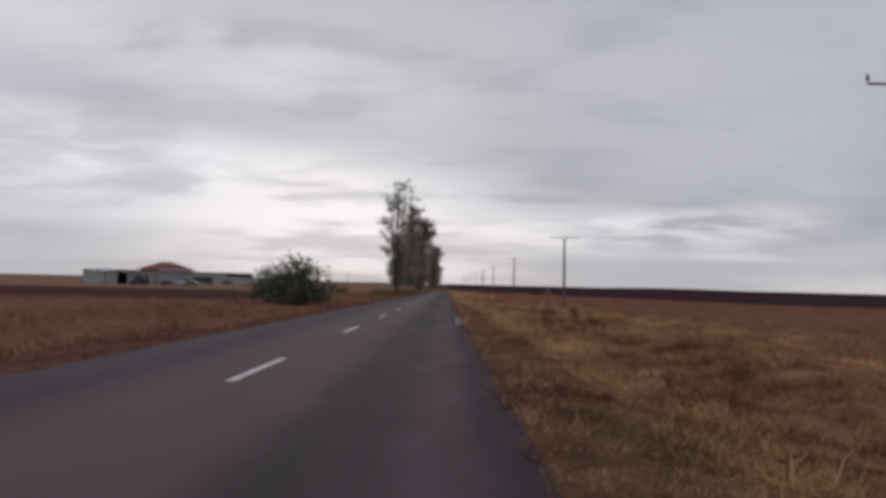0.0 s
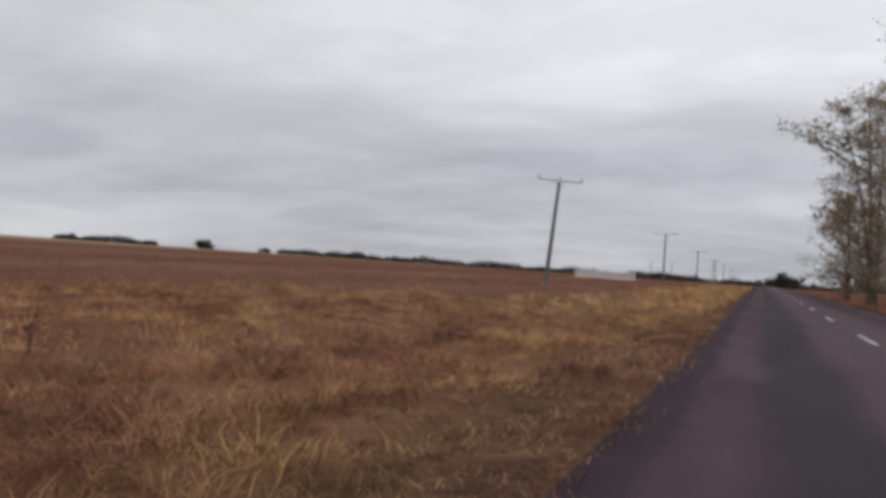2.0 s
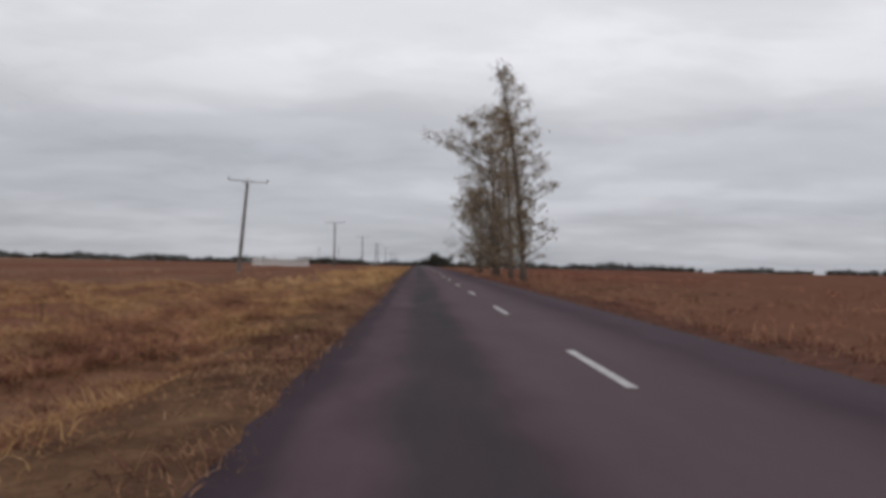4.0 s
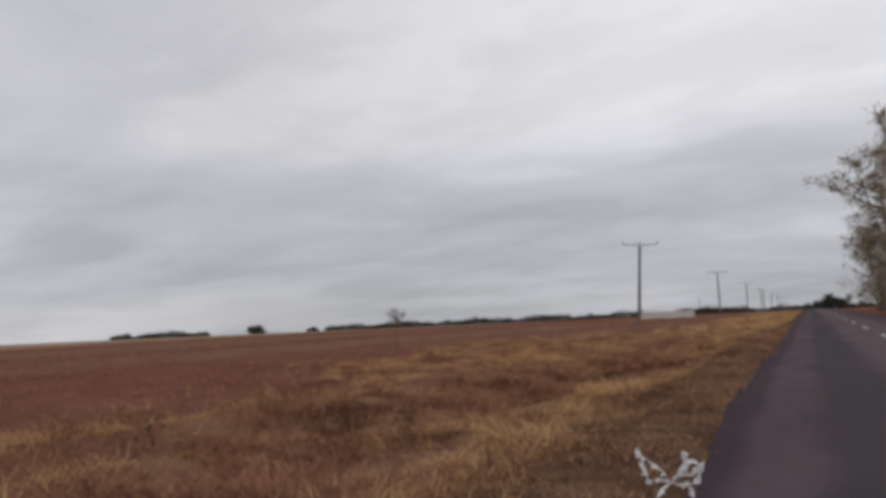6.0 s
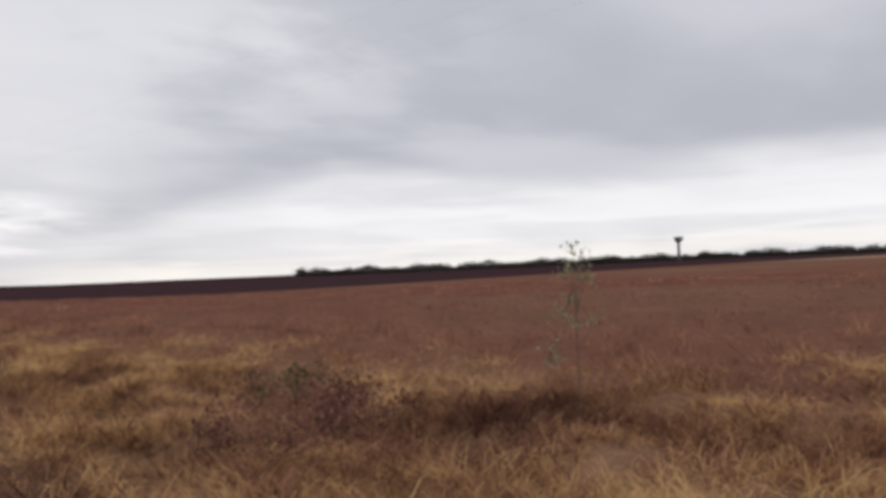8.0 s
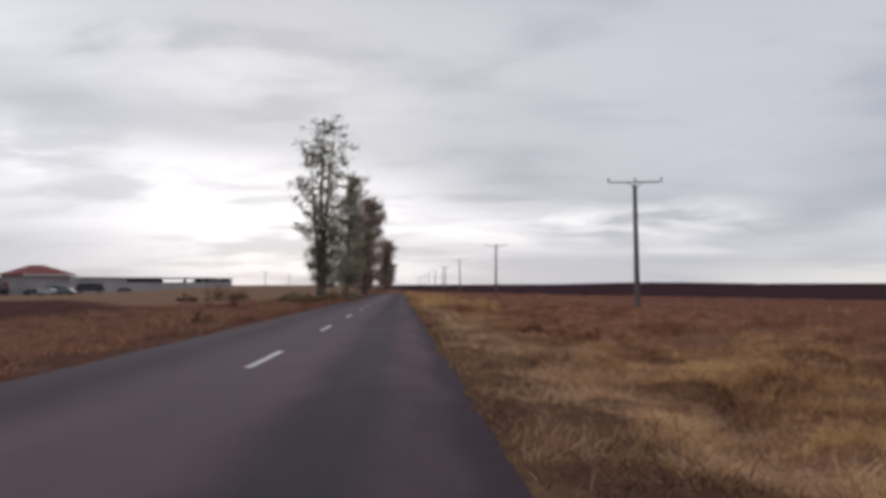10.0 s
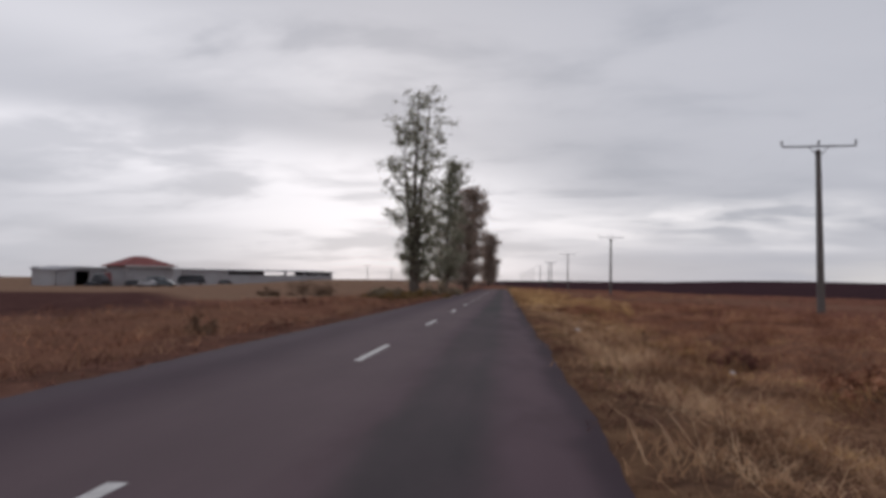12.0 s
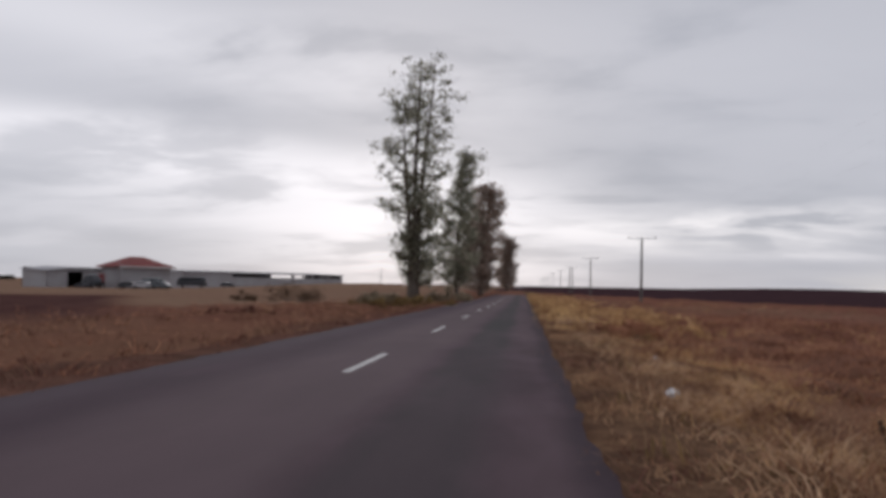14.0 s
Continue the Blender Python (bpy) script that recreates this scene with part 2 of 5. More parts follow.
# ---------------------------------------------------------------- materials
class Nodes:
    """A small wrapper round one material's node tree."""

    def __init__(self, name, roughness=0.8, specular=0.3):
        self.mat = bpy.data.materials.new(name)
        self.mat.use_nodes = True
        self.nt = self.mat.node_tree
        self.bsdf = self.nt.nodes["Principled BSDF"]
        self.bsdf.inputs["Roughness"].default_value = roughness
        self.bsdf.inputs["Specular IOR Level"].default_value = specular
        self.pos = self.nt.nodes.new("ShaderNodeNewGeometry")

    def put(self, v, socket):
        if isinstance(v, tuple):
            socket.default_value = (*v, 1) if len(v) == 3 else v
        elif isinstance(v, (int, float)):
            socket.default_value = v
        else:
            self.nt.links.new(v, socket)

    def m(self, op, a, b=0.0, clamp=False):
        n = self.nt.nodes.new("ShaderNodeMath")
        n.operation, n.use_clamp = op, clamp
        self.put(a, n.inputs[0])
        self.put(b, n.inputs[1])
        return n.outputs[0]

    def noise(self, scale, detail=4, rough=0.55, stretch=(1, 1, 1)):
        mp = self.nt.nodes.new("ShaderNodeMapping")
        mp.inputs["Scale"].default_value = stretch
        self.nt.links.new(self.pos.outputs["Position"], mp.inputs[0])
        n = self.nt.nodes.new("ShaderNodeTexNoise")
        n.inputs["Scale"].default_value = scale
        n.inputs["Detail"].default_value = detail
        n.inputs["Roughness"].default_value = rough
        self.nt.links.new(mp.outputs[0], n.inputs["Vector"])
        return n.outputs["Fac"]

    def ramp(self, fac, stops, ease="LINEAR"):
        r = self.nt.nodes.new("ShaderNodeValToRGB")
        r.color_ramp.interpolation = ease
        while len(r.color_ramp.elements) < len(stops):
            r.color_ramp.elements.new(0.5)
        for e, (p, c) in zip(r.color_ramp.elements, stops):
            e.position = p
            e.color = (c, c, c, 1) if isinstance(c, (int, float)) else (*c, 1)
        self.nt.links.new(fac, r.inputs[0])
        return r.outputs[0]

    def mix(self, fac, a, b, kind="MIX"):
        n = self.nt.nodes.new("ShaderNodeMix")
        n.data_type, n.blend_type = "RGBA", kind
        self.put(fac, n.inputs[0])
        self.put(a, n.inputs[6])
        self.put(b, n.inputs[7])
        return n.outputs[2]

    def xyz(self):
        s = self.nt.nodes.new("ShaderNodeSeparateXYZ")
        self.nt.links.new(self.pos.outputs["Position"], s.inputs[0])
        return s.outputs

    def step(self, v, a, b):
        n = self.nt.nodes.new("ShaderNodeMapRange")
        n.interpolation_type = "SMOOTHSTEP"
        self.put(v, n.inputs[0])
        self.put(float(a), n.inputs[1])
        self.put(float(b), n.inputs[2])
        return n.outputs[0]

    def colour(self, c):
        self.put(c, self.bsdf.inputs["Base Color"])

    def bump(self, height, strength=0.3, distance=0.02):
        b = self.nt.nodes.new("ShaderNodeBump")
        b.inputs["Strength"].default_value = strength
        b.inputs["Distance"].default_value = distance
        self.nt.links.new(height, b.inputs["Height"])
        self.nt.links.new(b.outputs[0], self.bsdf.inputs["Normal"])


def varied(name, stops, island=True, roughness=0.85, grain=8.0, spread=0.5, specular=0.2, through_light=0.0, tuft=0.0):
    """Colour by a random number per leaf, blade or object, mixed with fine noise."""
    k = Nodes(name, roughness, specular)
    if island:
        rnd = k.pos.outputs["Random Per Island"]
    else:
        info = k.nt.nodes.new("ShaderNodeObjectInfo")
        rnd = info.outputs["Random"]
    broad = k.m("ADD", k.m("MULTIPLY", k.noise(grain, 3), 1.0 - tuft), k.m("MULTIPLY", k.noise(grain * 6.5, 2), tuft))
    f = k.m("ADD", k.m("MULTIPLY", rnd, spread), k.m("MULTIPLY", broad, 1.0 - spread))
    if tuft:
        f = k.m("ADD", k.m("MULTIPLY", k.m("SUBTRACT", f, 0.5), 2.15), 0.5)
        # thin blades lie in matted tufts: they take the light more like the tuft than like single strips
        lift = k.nt.nodes.new("ShaderNodeVectorMath")
        lift.operation = "ADD"
        k.nt.links.new(k.pos.outputs["Normal"], lift.inputs[0])
        lift.inputs[1].default_value = (0, 0, 0.6)
        unit = k.nt.nodes.new("ShaderNodeVectorMath")
        unit.operation = "NORMALIZE"
        k.nt.links.new(lift.outputs[0], unit.inputs[0])
        k.nt.links.new(unit.outputs[0], k.bsdf.inputs["Normal"])
    c = k.ramp(f, stops)
    k.colour(c)
    if through_light:
        t = k.nt.nodes.new("ShaderNodeBsdfTranslucent")
        k.nt.links.new(c, t.inputs["Color"])
        mx = k.nt.nodes.new("ShaderNodeMixShader")
        mx.inputs[0].default_value = through_light
        k.nt.links.new(k.bsdf.outputs[0], mx.inputs[1])
        k.nt.links.new(t.outputs[0], mx.inputs[2])
        k.nt.links.new(mx.outputs[0], k.nt.nodes["Material Output"].inputs["Surface"])
    return k


def asphalt_material():
    k = Nodes("worn_asphalt", 0.9, 0.07)
    x, y, z = k.xyz()
    grain = k.noise(90, 5, 0.7)
    patch = k.noise(0.35, 4, 0.6, (1, 0.25, 1))
    long_ = k.noise(1.1, 3, 0.5, (1, 0.02, 1))
    base = k.ramp(patch, [(0.34, (0.082, 0.053, 0.064)), (0.66, (0.122, 0.080, 0.091))])
    base = k.mix(k.ramp(long_, [(0.42, 0.0), (0.66, 0.45)]), base, (0.074, 0.049, 0.059))
    wob = k.m("MULTIPLY", k.m("SUBTRACT", k.noise(0.35, 4), 0.5), 0.65)
    xx = k.m("ADD", x, wob)
    # oily middle of the right lane, dark newer strip at its edge, paler left lane
    blot = k.ramp(k.noise(0.9, 5, 0.6, (1, 0.3, 1)), [(0.40, 0.72), (0.60, 1.22)])
    base = k.mix(0.55, base, k.mix(1.0, base, blot, "MULTIPLY"))
    oil = k.m("MULTIPLY", k.step(xx, -1.35, -0.85), k.m("SUBTRACT", 1.0, k.step(xx, -0.35, 0.15)))
    base = k.mix(k.m("MULTIPLY", oil, k.ramp(k.noise(0.5, 4, 0.6, (1, 0.12, 1)), [(0.36, 0.45), (0.60, 0.85)])), base, (0.040, 0.040, 0.041))
    strip = k.m("MULTIPLY", k.step(xx, 0.45, 0.75), 0.75)
    base = k.mix(strip, base, (0.046, 0.031, 0.041))
    pale = k.m("MULTIPLY", k.step(xx, -4.6, -3.9), k.m("SUBTRACT", 1.0, k.step(xx, -1.7, -1.1)))
    base = k.mix(k.m("MULTIPLY", pale, 0.6), base, (0.136, 0.098, 0.104))
    # darker outer left lane, partly painted in for the lens's dark corners
    lane = k.m("MULTIPLY", k.m("SUBTRACT", 1.0, k.step(xx, -4.3, -3.1)), 0.6)
    base = k.mix(lane, base, (0.056, 0.036, 0.048))
    rim = k.m("MULTIPLY", k.m("SUBTRACT", 1.0, k.step(xx, -5.3, -4.7)), 0.6)
    base = k.mix(rim, base, (0.088, 0.067, 0.078))
    base = k.mix(k.ramp(grain, [(0.45, 0.0), (0.75, 0.3)]), base, (0.135, 0.108, 0.114))
    k.colour(base)
    k.bump(grain, 0.35, 0.004)
    return k.mat


def ground_material():
    k = Nodes("dry_plain", 1.0, 0.0)
    x, y, z = k.xyz()
    wide = k.noise(0.018, 4, 0.55)
    mid = k.noise(0.22, 5, 0.6)
    fine = k.noise(2.2, 6, 0.7)
    rows = k.noise(0.9, 3, 0.6, (1, 0.06, 1))
    brown = k.ramp(mid, [(0.30, (0.130, 0.052, 0.038)), (0.55, (0.212, 0.088, 0.062)), (0.75, (0.285, 0.130, 0.089))])
    red = k.ramp(fine, [(0.3, (0.148, 0.063, 0.045)), (0.7, (0.262, 0.123, 0.085))])
    field = k.mix(0.5, brown, red)
    field = k.mix(k.ramp(wide, [(0.42, 0.0), (0.68, 0.55)]), field, (0.225, 0.150, 0.092))
    strips = k.ramp(k.noise(0.045, 4, 0.6, (1, 0.12, 1)), [(0.52, 0.0), (0.66, 0.45)])
    field = k.mix(strips, field, (0.27, 0.175, 0.120))
    far_strip = k.m("MULTIPLY", k.step(x, 120.0, 160.0), k.ramp(k.noise(0.006, 3, 0.5, (1.0, 0.25, 1)), [(0.50, 0.0), (0.56, 0.75)]))
    field = k.mix(far_strip, field, (0.42, 0.315, 0.22))
    # darker dead growth on the opposite side of the road
    field = k.mix(k.m("MULTIPLY", k.m("SUBTRACT", 1.0, k.step(x, -7.5, -5.8)), 0.25), field, (0.14, 0.064, 0.048))
    # straw verge beside the road on both sides
    wob = k.m("MULTIPLY", k.m("SUBTRACT", k.noise(0.12, 4), 0.5), 7.0)
    xr = k.m("ADD", x, wob)
    straw = k.ramp(fine, [(0.3, (0.19, 0.104, 0.062)), (0.7, (0.37, 0.225, 0.128))])
    far = k.m("MULTIPLY", k.step(y, 66.0, 84.0), 4.5)
    right = k.m("MULTIPLY", k.step(x, 0.9, 2.2), k.m("SUBTRACT", 1.0, k.step(k.m("ADD", xr, far), 6.5, 11.0)))
    left = k.m("MULTIPLY", k.step(xr, -15.0, -10.0), k.m("SUBTRACT", 1.0, k.step(x, -7.0, -5.6)))
    field = k.mix(k.m("MULTIPLY", right, k.ramp(k.noise(0.5, 4), [(0.38, 0.25), (0.60, 0.85)])), field, straw)
    field = k.mix(k.m("MULTIPLY", left, 0.12), field, straw)
    # bare earth on the shoulder
    earth = k.ramp(fine, [(0.3, (0.060, 0.034, 0.026)), (0.7, (0.130, 0.076, 0.054))])
    sh = k.m("MULTIPLY", k.step(x, 0.3, 0.9), k.m("SUBTRACT", 1.0, k.step(x, 2.0, 3.6)))
    shl = k.m("MULTIPLY", k.step(x, -8.2, -6.8), k.m("SUBTRACT", 1.0, k.step(x, -5.6, -5.0)))
    turf = k.ramp(fine, [(0.3, (0.085, 0.047, 0.032)), (0.7, (0.22, 0.132, 0.075))])
    both = k.m("ADD", sh, shl, True)
    field = k.mix(k.m("MULTIPLY", sh, 0.9), field, turf)
    field = k.mix(k.m("MULTIPLY", shl, 0.9), field, k.ramp(fine, [(0.3, (0.090, 0.044, 0.036)), (0.7, (0.20, 0.105, 0.076))]))
    field = k.mix(k.m("MULTIPLY", both, k.ramp(k.noise(0.8, 4), [(0.45, 0.0), (0.66, 0.7)])), field, earth)
    # ploughed black earth: the field far right ahead, and a strip on the left
    soil = k.ramp(rows, [(0.3, (0.042, 0.023, 0.027)), (0.7, (0.074, 0.042, 0.046))])
    e1 = k.m("SUBTRACT", k.m("ADD", x, k.m("MULTIPLY", y, 0.204)), 80.0)
    e2 = k.m("SUBTRACT", y, 125.0)
    pr = k.m("MULTIPLY", k.step(e1, -1.0, 1.0), k.step(e2, -2.0, 2.0))
    field = k.mix(pr, field, soil)
    maroon = k.ramp(rows, [(0.3, (0.062, 0.031, 0.030)), (0.7, (0.110, 0.059, 0.054))])
    pl = k.m("MULTIPLY", k.m("MULTIPLY", k.step(xr, -95.0, -85.0), k.m("SUBTRACT", 1.0, k.step(k.m("ADD", xr, k.m("MULTIPLY", k.m("MAXIMUM", k.m("SUBTRACT", y, 117.0), 0.0), 0.48)), -22.0, -15.0))),
             k.m("MULTIPLY", k.step(y, 60.0, 75.0), k.m("SUBTRACT", 1.0, k.step(y, 165.0, 175.0))))
    field = k.mix(k.m("MULTIPLY", pl, 0.9), field, maroon)
    # pale stubble round the farm
    rise = k.m("MULTIPLY", k.m("MAXIMUM", k.m("ADD", x, 22.0), 0.0), 3.2)
    edge = k.m("ADD", k.m("SUBTRACT", k.m("SUBTRACT", y, 134.0), rise), k.m("MULTIPLY", wob, 0.6))
    stub = k.m("MULTIPLY", k.step(edge, -4.0, 4.0), k.m("SUBTRACT", 1.0, k.step(x, -18.0, -12.0)))
    stub = k.m("MULTIPLY", stub, k.m("SUBTRACT", 1.0, pl))
    field = k.mix(k.m("MULTIPLY", stub, 0.65), field, k.ramp(fine, [(0.3, (0.22, 0.145, 0.100)), (0.7, (0.34, 0.235, 0.165))]))
    # clods, straw bits and dark gaps between them
    grit = k.ramp(k.noise(13, 5, 0.75), [(0.34, 0.75), (0.50, 1.0), (0.66, 1.25)])
    field = k.mix(0.8, field, k.mix(1.0, field, grit, "MULTIPLY"))
    k.colour(field)
    k.bump(fine, 0.9, 0.12)
    return k.mat


def plain_paint(name, c, dirt, roughness=0.7, scale=1.5, metal=0.0):
    k = Nodes(name, roughness, 0.35)
    k.bsdf.inputs["Metallic"].default_value = metal
    n = k.noise(scale, 6, 0.65)
    g = k.noise(scale * 14, 4, 0.6)
    c1 = k.mix(k.ramp(n, [(0.42, 0.0), (0.75, 0.75)]), c, dirt)
    k.colour(k.mix(k.ramp(g, [(0.45, 0.0), (0.8, 0.3)]), c1, dirt))
    k.bump(g, 0.2, 0.005)
    return k.mat


def glass_material():
    k = Nodes("dark_glass", 0.08, 0.5)
    k.colour((0.02, 0.025, 0.03))
    return k.mat


ASPHALT = asphalt_material()
GROUND = ground_material()
PAINT = plain_paint("road_paint", (0.62, 0.60, 0.58), (0.22, 0.20, 0.20), 0.7, 5.0)
CONCRETE = plain_paint("weathered_concrete", (0.155, 0.138, 0.128), (0.095, 0.084, 0.076), 0.9, 2.0)
STEEL = plain_paint("galvanised_steel", (0.20, 0.20, 0.22), (0.11, 0.10, 0.10), 0.6, 6.0, 0.4)
PORCELAIN = plain_paint("brown_porcelain", (0.07, 0.055, 0.055), (0.04, 0.03, 0.03), 0.3, 8.0)
CABLE = plain_paint("aluminium_cable", (0.22, 0.22, 0.24), (0.14, 0.14, 0.15), 0.6, 8.0)
BARK = plain_paint("grey_brown_bark", (0.15, 0.122, 0.102), (0.075, 0.060, 0.052), 0.95, 3.0)
WHITEWASH = plain_paint("whitewashed_concrete", (0.66, 0.65, 0.64), (0.42, 0.38, 0.35), 0.85, 0.7)
GREY_WALL = plain_paint("grey_plaster", (0.36, 0.35, 0.36), (0.22, 0.20, 0.20), 0.9, 0.25)
SHED_WALL = plain_paint("pale_sheet_metal", (0.40, 0.395, 0.41), (0.26, 0.23, 0.22), 0.6, 0.2)
SHED_ROOF = plain_paint("grey_roof_sheet", (0.33, 0.32, 0.34), (0.21, 0.19, 0.19), 0.6, 0.2)
# near-black colour that paints the shade inside the sheds
SHADE_IN = plain_paint("shade_painted_interior", (0.035, 0.03, 0.03), (0.02, 0.02, 0.02), 0.9, 0.5)
TILES = plain_paint("red_clay_tiles", (0.235, 0.062, 0.056), (0.13, 0.045, 0.043), 0.85, 0.4)
PLASTIC = plain_paint("torn_white_plastic", (0.75, 0.74, 0.75), (0.55, 0.52, 0.50), 0.45, 9.0)
CAR_DARK = plain_paint("dark_vehicle_paint", (0.030, 0.032, 0.040), (0.05, 0.045, 0.045), 0.3, 1.0)
CAR_LIGHT = plain_paint("silver_vehicle_paint", (0.42, 0.42, 0.44), (0.30, 0.28, 0.27), 0.25, 1.0)
CAR_TEAL = plain_paint("blue_grey_vehicle_paint", (0.085, 0.10, 0.115), (0.10, 0.10, 0.10), 0.28, 1.0)
CAR_RED = plain_paint("red_machine_paint", (0.17, 0.028, 0.030), (0.08, 0.03, 0.03), 0.4, 1.0)
RUBBER = plain_paint("tyre_rubber", (0.018, 0.018, 0.018), (0.04, 0.035, 0.03), 0.9, 3.0)
GLASS = glass_material()
TOWER_GREY = plain_paint("water_tower_concrete", (0.13, 0.125, 0.13), (0.09, 0.085, 0.09), 0.9, 0.2)

STRAW = varied("dry_straw_grass", [(0.33, (0.19, 0.090, 0.052)), (0.44, (0.44, 0.238, 0.112)), (0.56, (0.67, 0.415, 0.190)), (0.70, (0.78, 0.525, 0.262))], grain=0.75, spread=0.10, specular=0.05, through_light=0.45, tuft=0.38).mat
RUSSET = varied("russet_dead_weeds", [(0.34, (0.150, 0.062, 0.042)), (0.50, (0.36, 0.168, 0.102)), (0.66, (0.55, 0.290, 0.175))], grain=0.75, spread=0.10, specular=0.05, through_light=0.4, tuft=0.38).mat
DARK_RUSSET = varied("dark_russet_weeds", [(0.34, (0.075, 0.032, 0.027)), (0.52, (0.19, 0.085, 0.064)), (0.68, (0.33, 0.162, 0.115))], grain=0.75, spread=0.10, specular=0.05, through_light=0.3, tuft=0.4).mat
FIELD_WEED = varied("fallow_field_weeds", [(0.34, (0.180, 0.074, 0.056)), (0.50, (0.310, 0.138, 0.102)), (0.66, (0.44, 0.218, 0.158))], grain=0.25, spread=0.12, specular=0.05, through_light=0.4, tuft=0.45).mat
LITTER = varied("matted_brown_litter", [(0.34, (0.155, 0.076, 0.048)), (0.50, (0.35, 0.188, 0.106)), (0.66, (0.54, 0.325, 0.178))], grain=0.75, spread=0.10, specular=0.05, through_light=0.4, tuft=0.38).mat
PALE_STRAW = varied("pale_lodged_straw", [(0.33, (0.25, 0.138, 0.088)), (0.44, (0.46, 0.275, 0.165)), (0.56, (0.65, 0.420, 0.255)), (0.70, (0.75, 0.52, 0.335))], grain=0.75, spread=0.10, specular=0.05, through_light=0.45, tuft=0.38).mat
SHOULDER = varied("brown_shoulder_grass", [(0.34, (0.135, 0.064, 0.046)), (0.48, (0.30, 0.160, 0.098)), (0.64, (0.52, 0.315, 0.180))], grain=0.75, spread=0.10, specular=0.05, through_light=0.35, tuft=0.42).mat
OLD_STRAW = varied("weathered_straw", [(0.36, (0.11, 0.052, 0.038)), (0.50, (0.27, 0.140, 0.088)), (0.66, (0.43, 0.255, 0.155))], grain=0.5, spread=0.12, specular=0.05, through_light=0.2, tuft=0.4).mat
GREENISH = varied("green_verge_weeds", [(0.3, (0.125, 0.086, 0.040)), (0.5, (0.255, 0.172, 0.078)), (0.7, (0.41, 0.275, 0.125))], grain=0.8, specular=0.05, through_light=0.25).mat
PALE_WEED = varied("pale_green_weed_leaves", [(0.3, (0.20, 0.20, 0.10)), (0.7, (0.42, 0.42, 0.26))], grain=0.8, specular=0.05, through_light=0.5).mat
GREY_WEED = varied("grey_green_weeds", [(0.3, (0.070, 0.048, 0.030)), (0.5, (0.145, 0.106, 0.062)), (0.7, (0.24, 0.178, 0.102))], grain=0.8, specular=0.05, through_light=0.25).mat
STALK = varied("dark_seed_stalks", [(0.1, (0.050, 0.030, 0.022)), (0.9, (0.130, 0.080, 0.052))], grain=2.0).mat
LEAF_GREEN = varied("grey_green_leaves", [(0.2, (0.145, 0.145, 0.110)), (0.5, (0.30, 0.295, 0.22)), (0.8, (0.51, 0.49, 0.365))], grain=0.5, through_light=0.7).mat
LEAF_OLIVE = varied("olive_brown_leaves", [(0.2, (0.152, 0.120, 0.083)), (0.5, (0.305, 0.242, 0.167)), (0.8, (0.47, 0.378, 0.27))], grain=0.5, through_light=0.55).mat
DARK_OLIVE = varied("brown_bush_leaves", [(0.2, (0.075, 0.045, 0.030)), (0.8, (0.19, 0.125, 0.080))], grain=0.6, through_light=0.3).mat
LEAF_BROWN = varied("brown_autumn_leaves", [(0.2, (0.19, 0.148, 0.122)), (0.5, (0.37, 0.288, 0.238)), (0.8, (0.54, 0.43, 0.36))], grain=0.5, through_light=0.65).mat
LEAF_FAR = varied("far_wood_leaves", [(0.2, (0.028, 0.028, 0.024)), (0.8, (0.075, 0.068, 0.054))], grain=0.05).mat
LEAF_BUSH = varied("dark_bush_leaves", [(0.2, (0.060, 0.068, 0.045)), (0.8, (0.165, 0.175, 0.115))], grain=0.8, through_light=0.3).mat


# ---------------------------------------------------------------- helpers for meshes
def part(name, bm, material, parent=None, label="", smooth=False):
    """Link a bmesh as one mesh object, under a thing or part when given."""
    me = bpy.data.meshes.new(name)
    bm.to_mesh(me)
    bm.free()
    if smooth:
        me.shade_smooth()
    me.materials.append(material)
    ob = new(name, me)
    if parent:
        ob.parent = parent
    if label:
        tagged(ob, label=label)
    return ob


def box(bm, lo, hi, bevel=0.0, m=None):
    g = bmesh.ops.create_cube(bm, size=1.0)
    size = [b - a for a, b in zip(lo, hi)]
    mid = [(a + b) / 2 for a, b in zip(lo, hi)]
    bmesh.ops.transform(bm, matrix=Matrix.LocRotScale(mid, None, size), verts=g["verts"])
    vs = g["verts"]
    if bevel:
        es = list({e for v in vs for e in v.link_edges})
        r = bmesh.ops.bevel(bm, geom=es, offset=bevel, segments=1, affect="EDGES", profile=0.5)
        vs = list({v for f in r["faces"] for v in f.verts} | {v for v in vs if v.is_valid})
    if m is not None:
        bmesh.ops.transform(bm, matrix=m, verts=vs)
    return vs


def tube(bm, pts, radii, sides=8, cap=True):
    """A tapered tube through points."""
    rings = []
    up = Vector((0.31, 0.17, 0.93)).normalized()
    for i, p in enumerate(pts):
        a = Vector(pts[max(i - 1, 0)])
        b = Vector(pts[min(i + 1, len(pts) - 1)])
        d = (b - a).normalized()
        u = d.cross(up)
        if u.length < 1e-3:
            u = d.cross(Vector((1, 0, 0)))
        u.normalize()
        v = d.cross(u)
        rings.append([bm.verts.new(Vector(p) + radii[i] * (math.cos(q) * u + math.sin(q) * v))
                      for q in [2 * math.pi * j / sides for j in range(sides)]])
    for r0, r1 in zip(rings, rings[1:]):
        for j in range(sides):
            bm.faces.new((r0[j], r0[(j + 1) % sides], r1[(j + 1) % sides], r1[j]))
    if cap:
        bm.faces.new(rings[0][::-1])
        bm.faces.new(rings[-1])


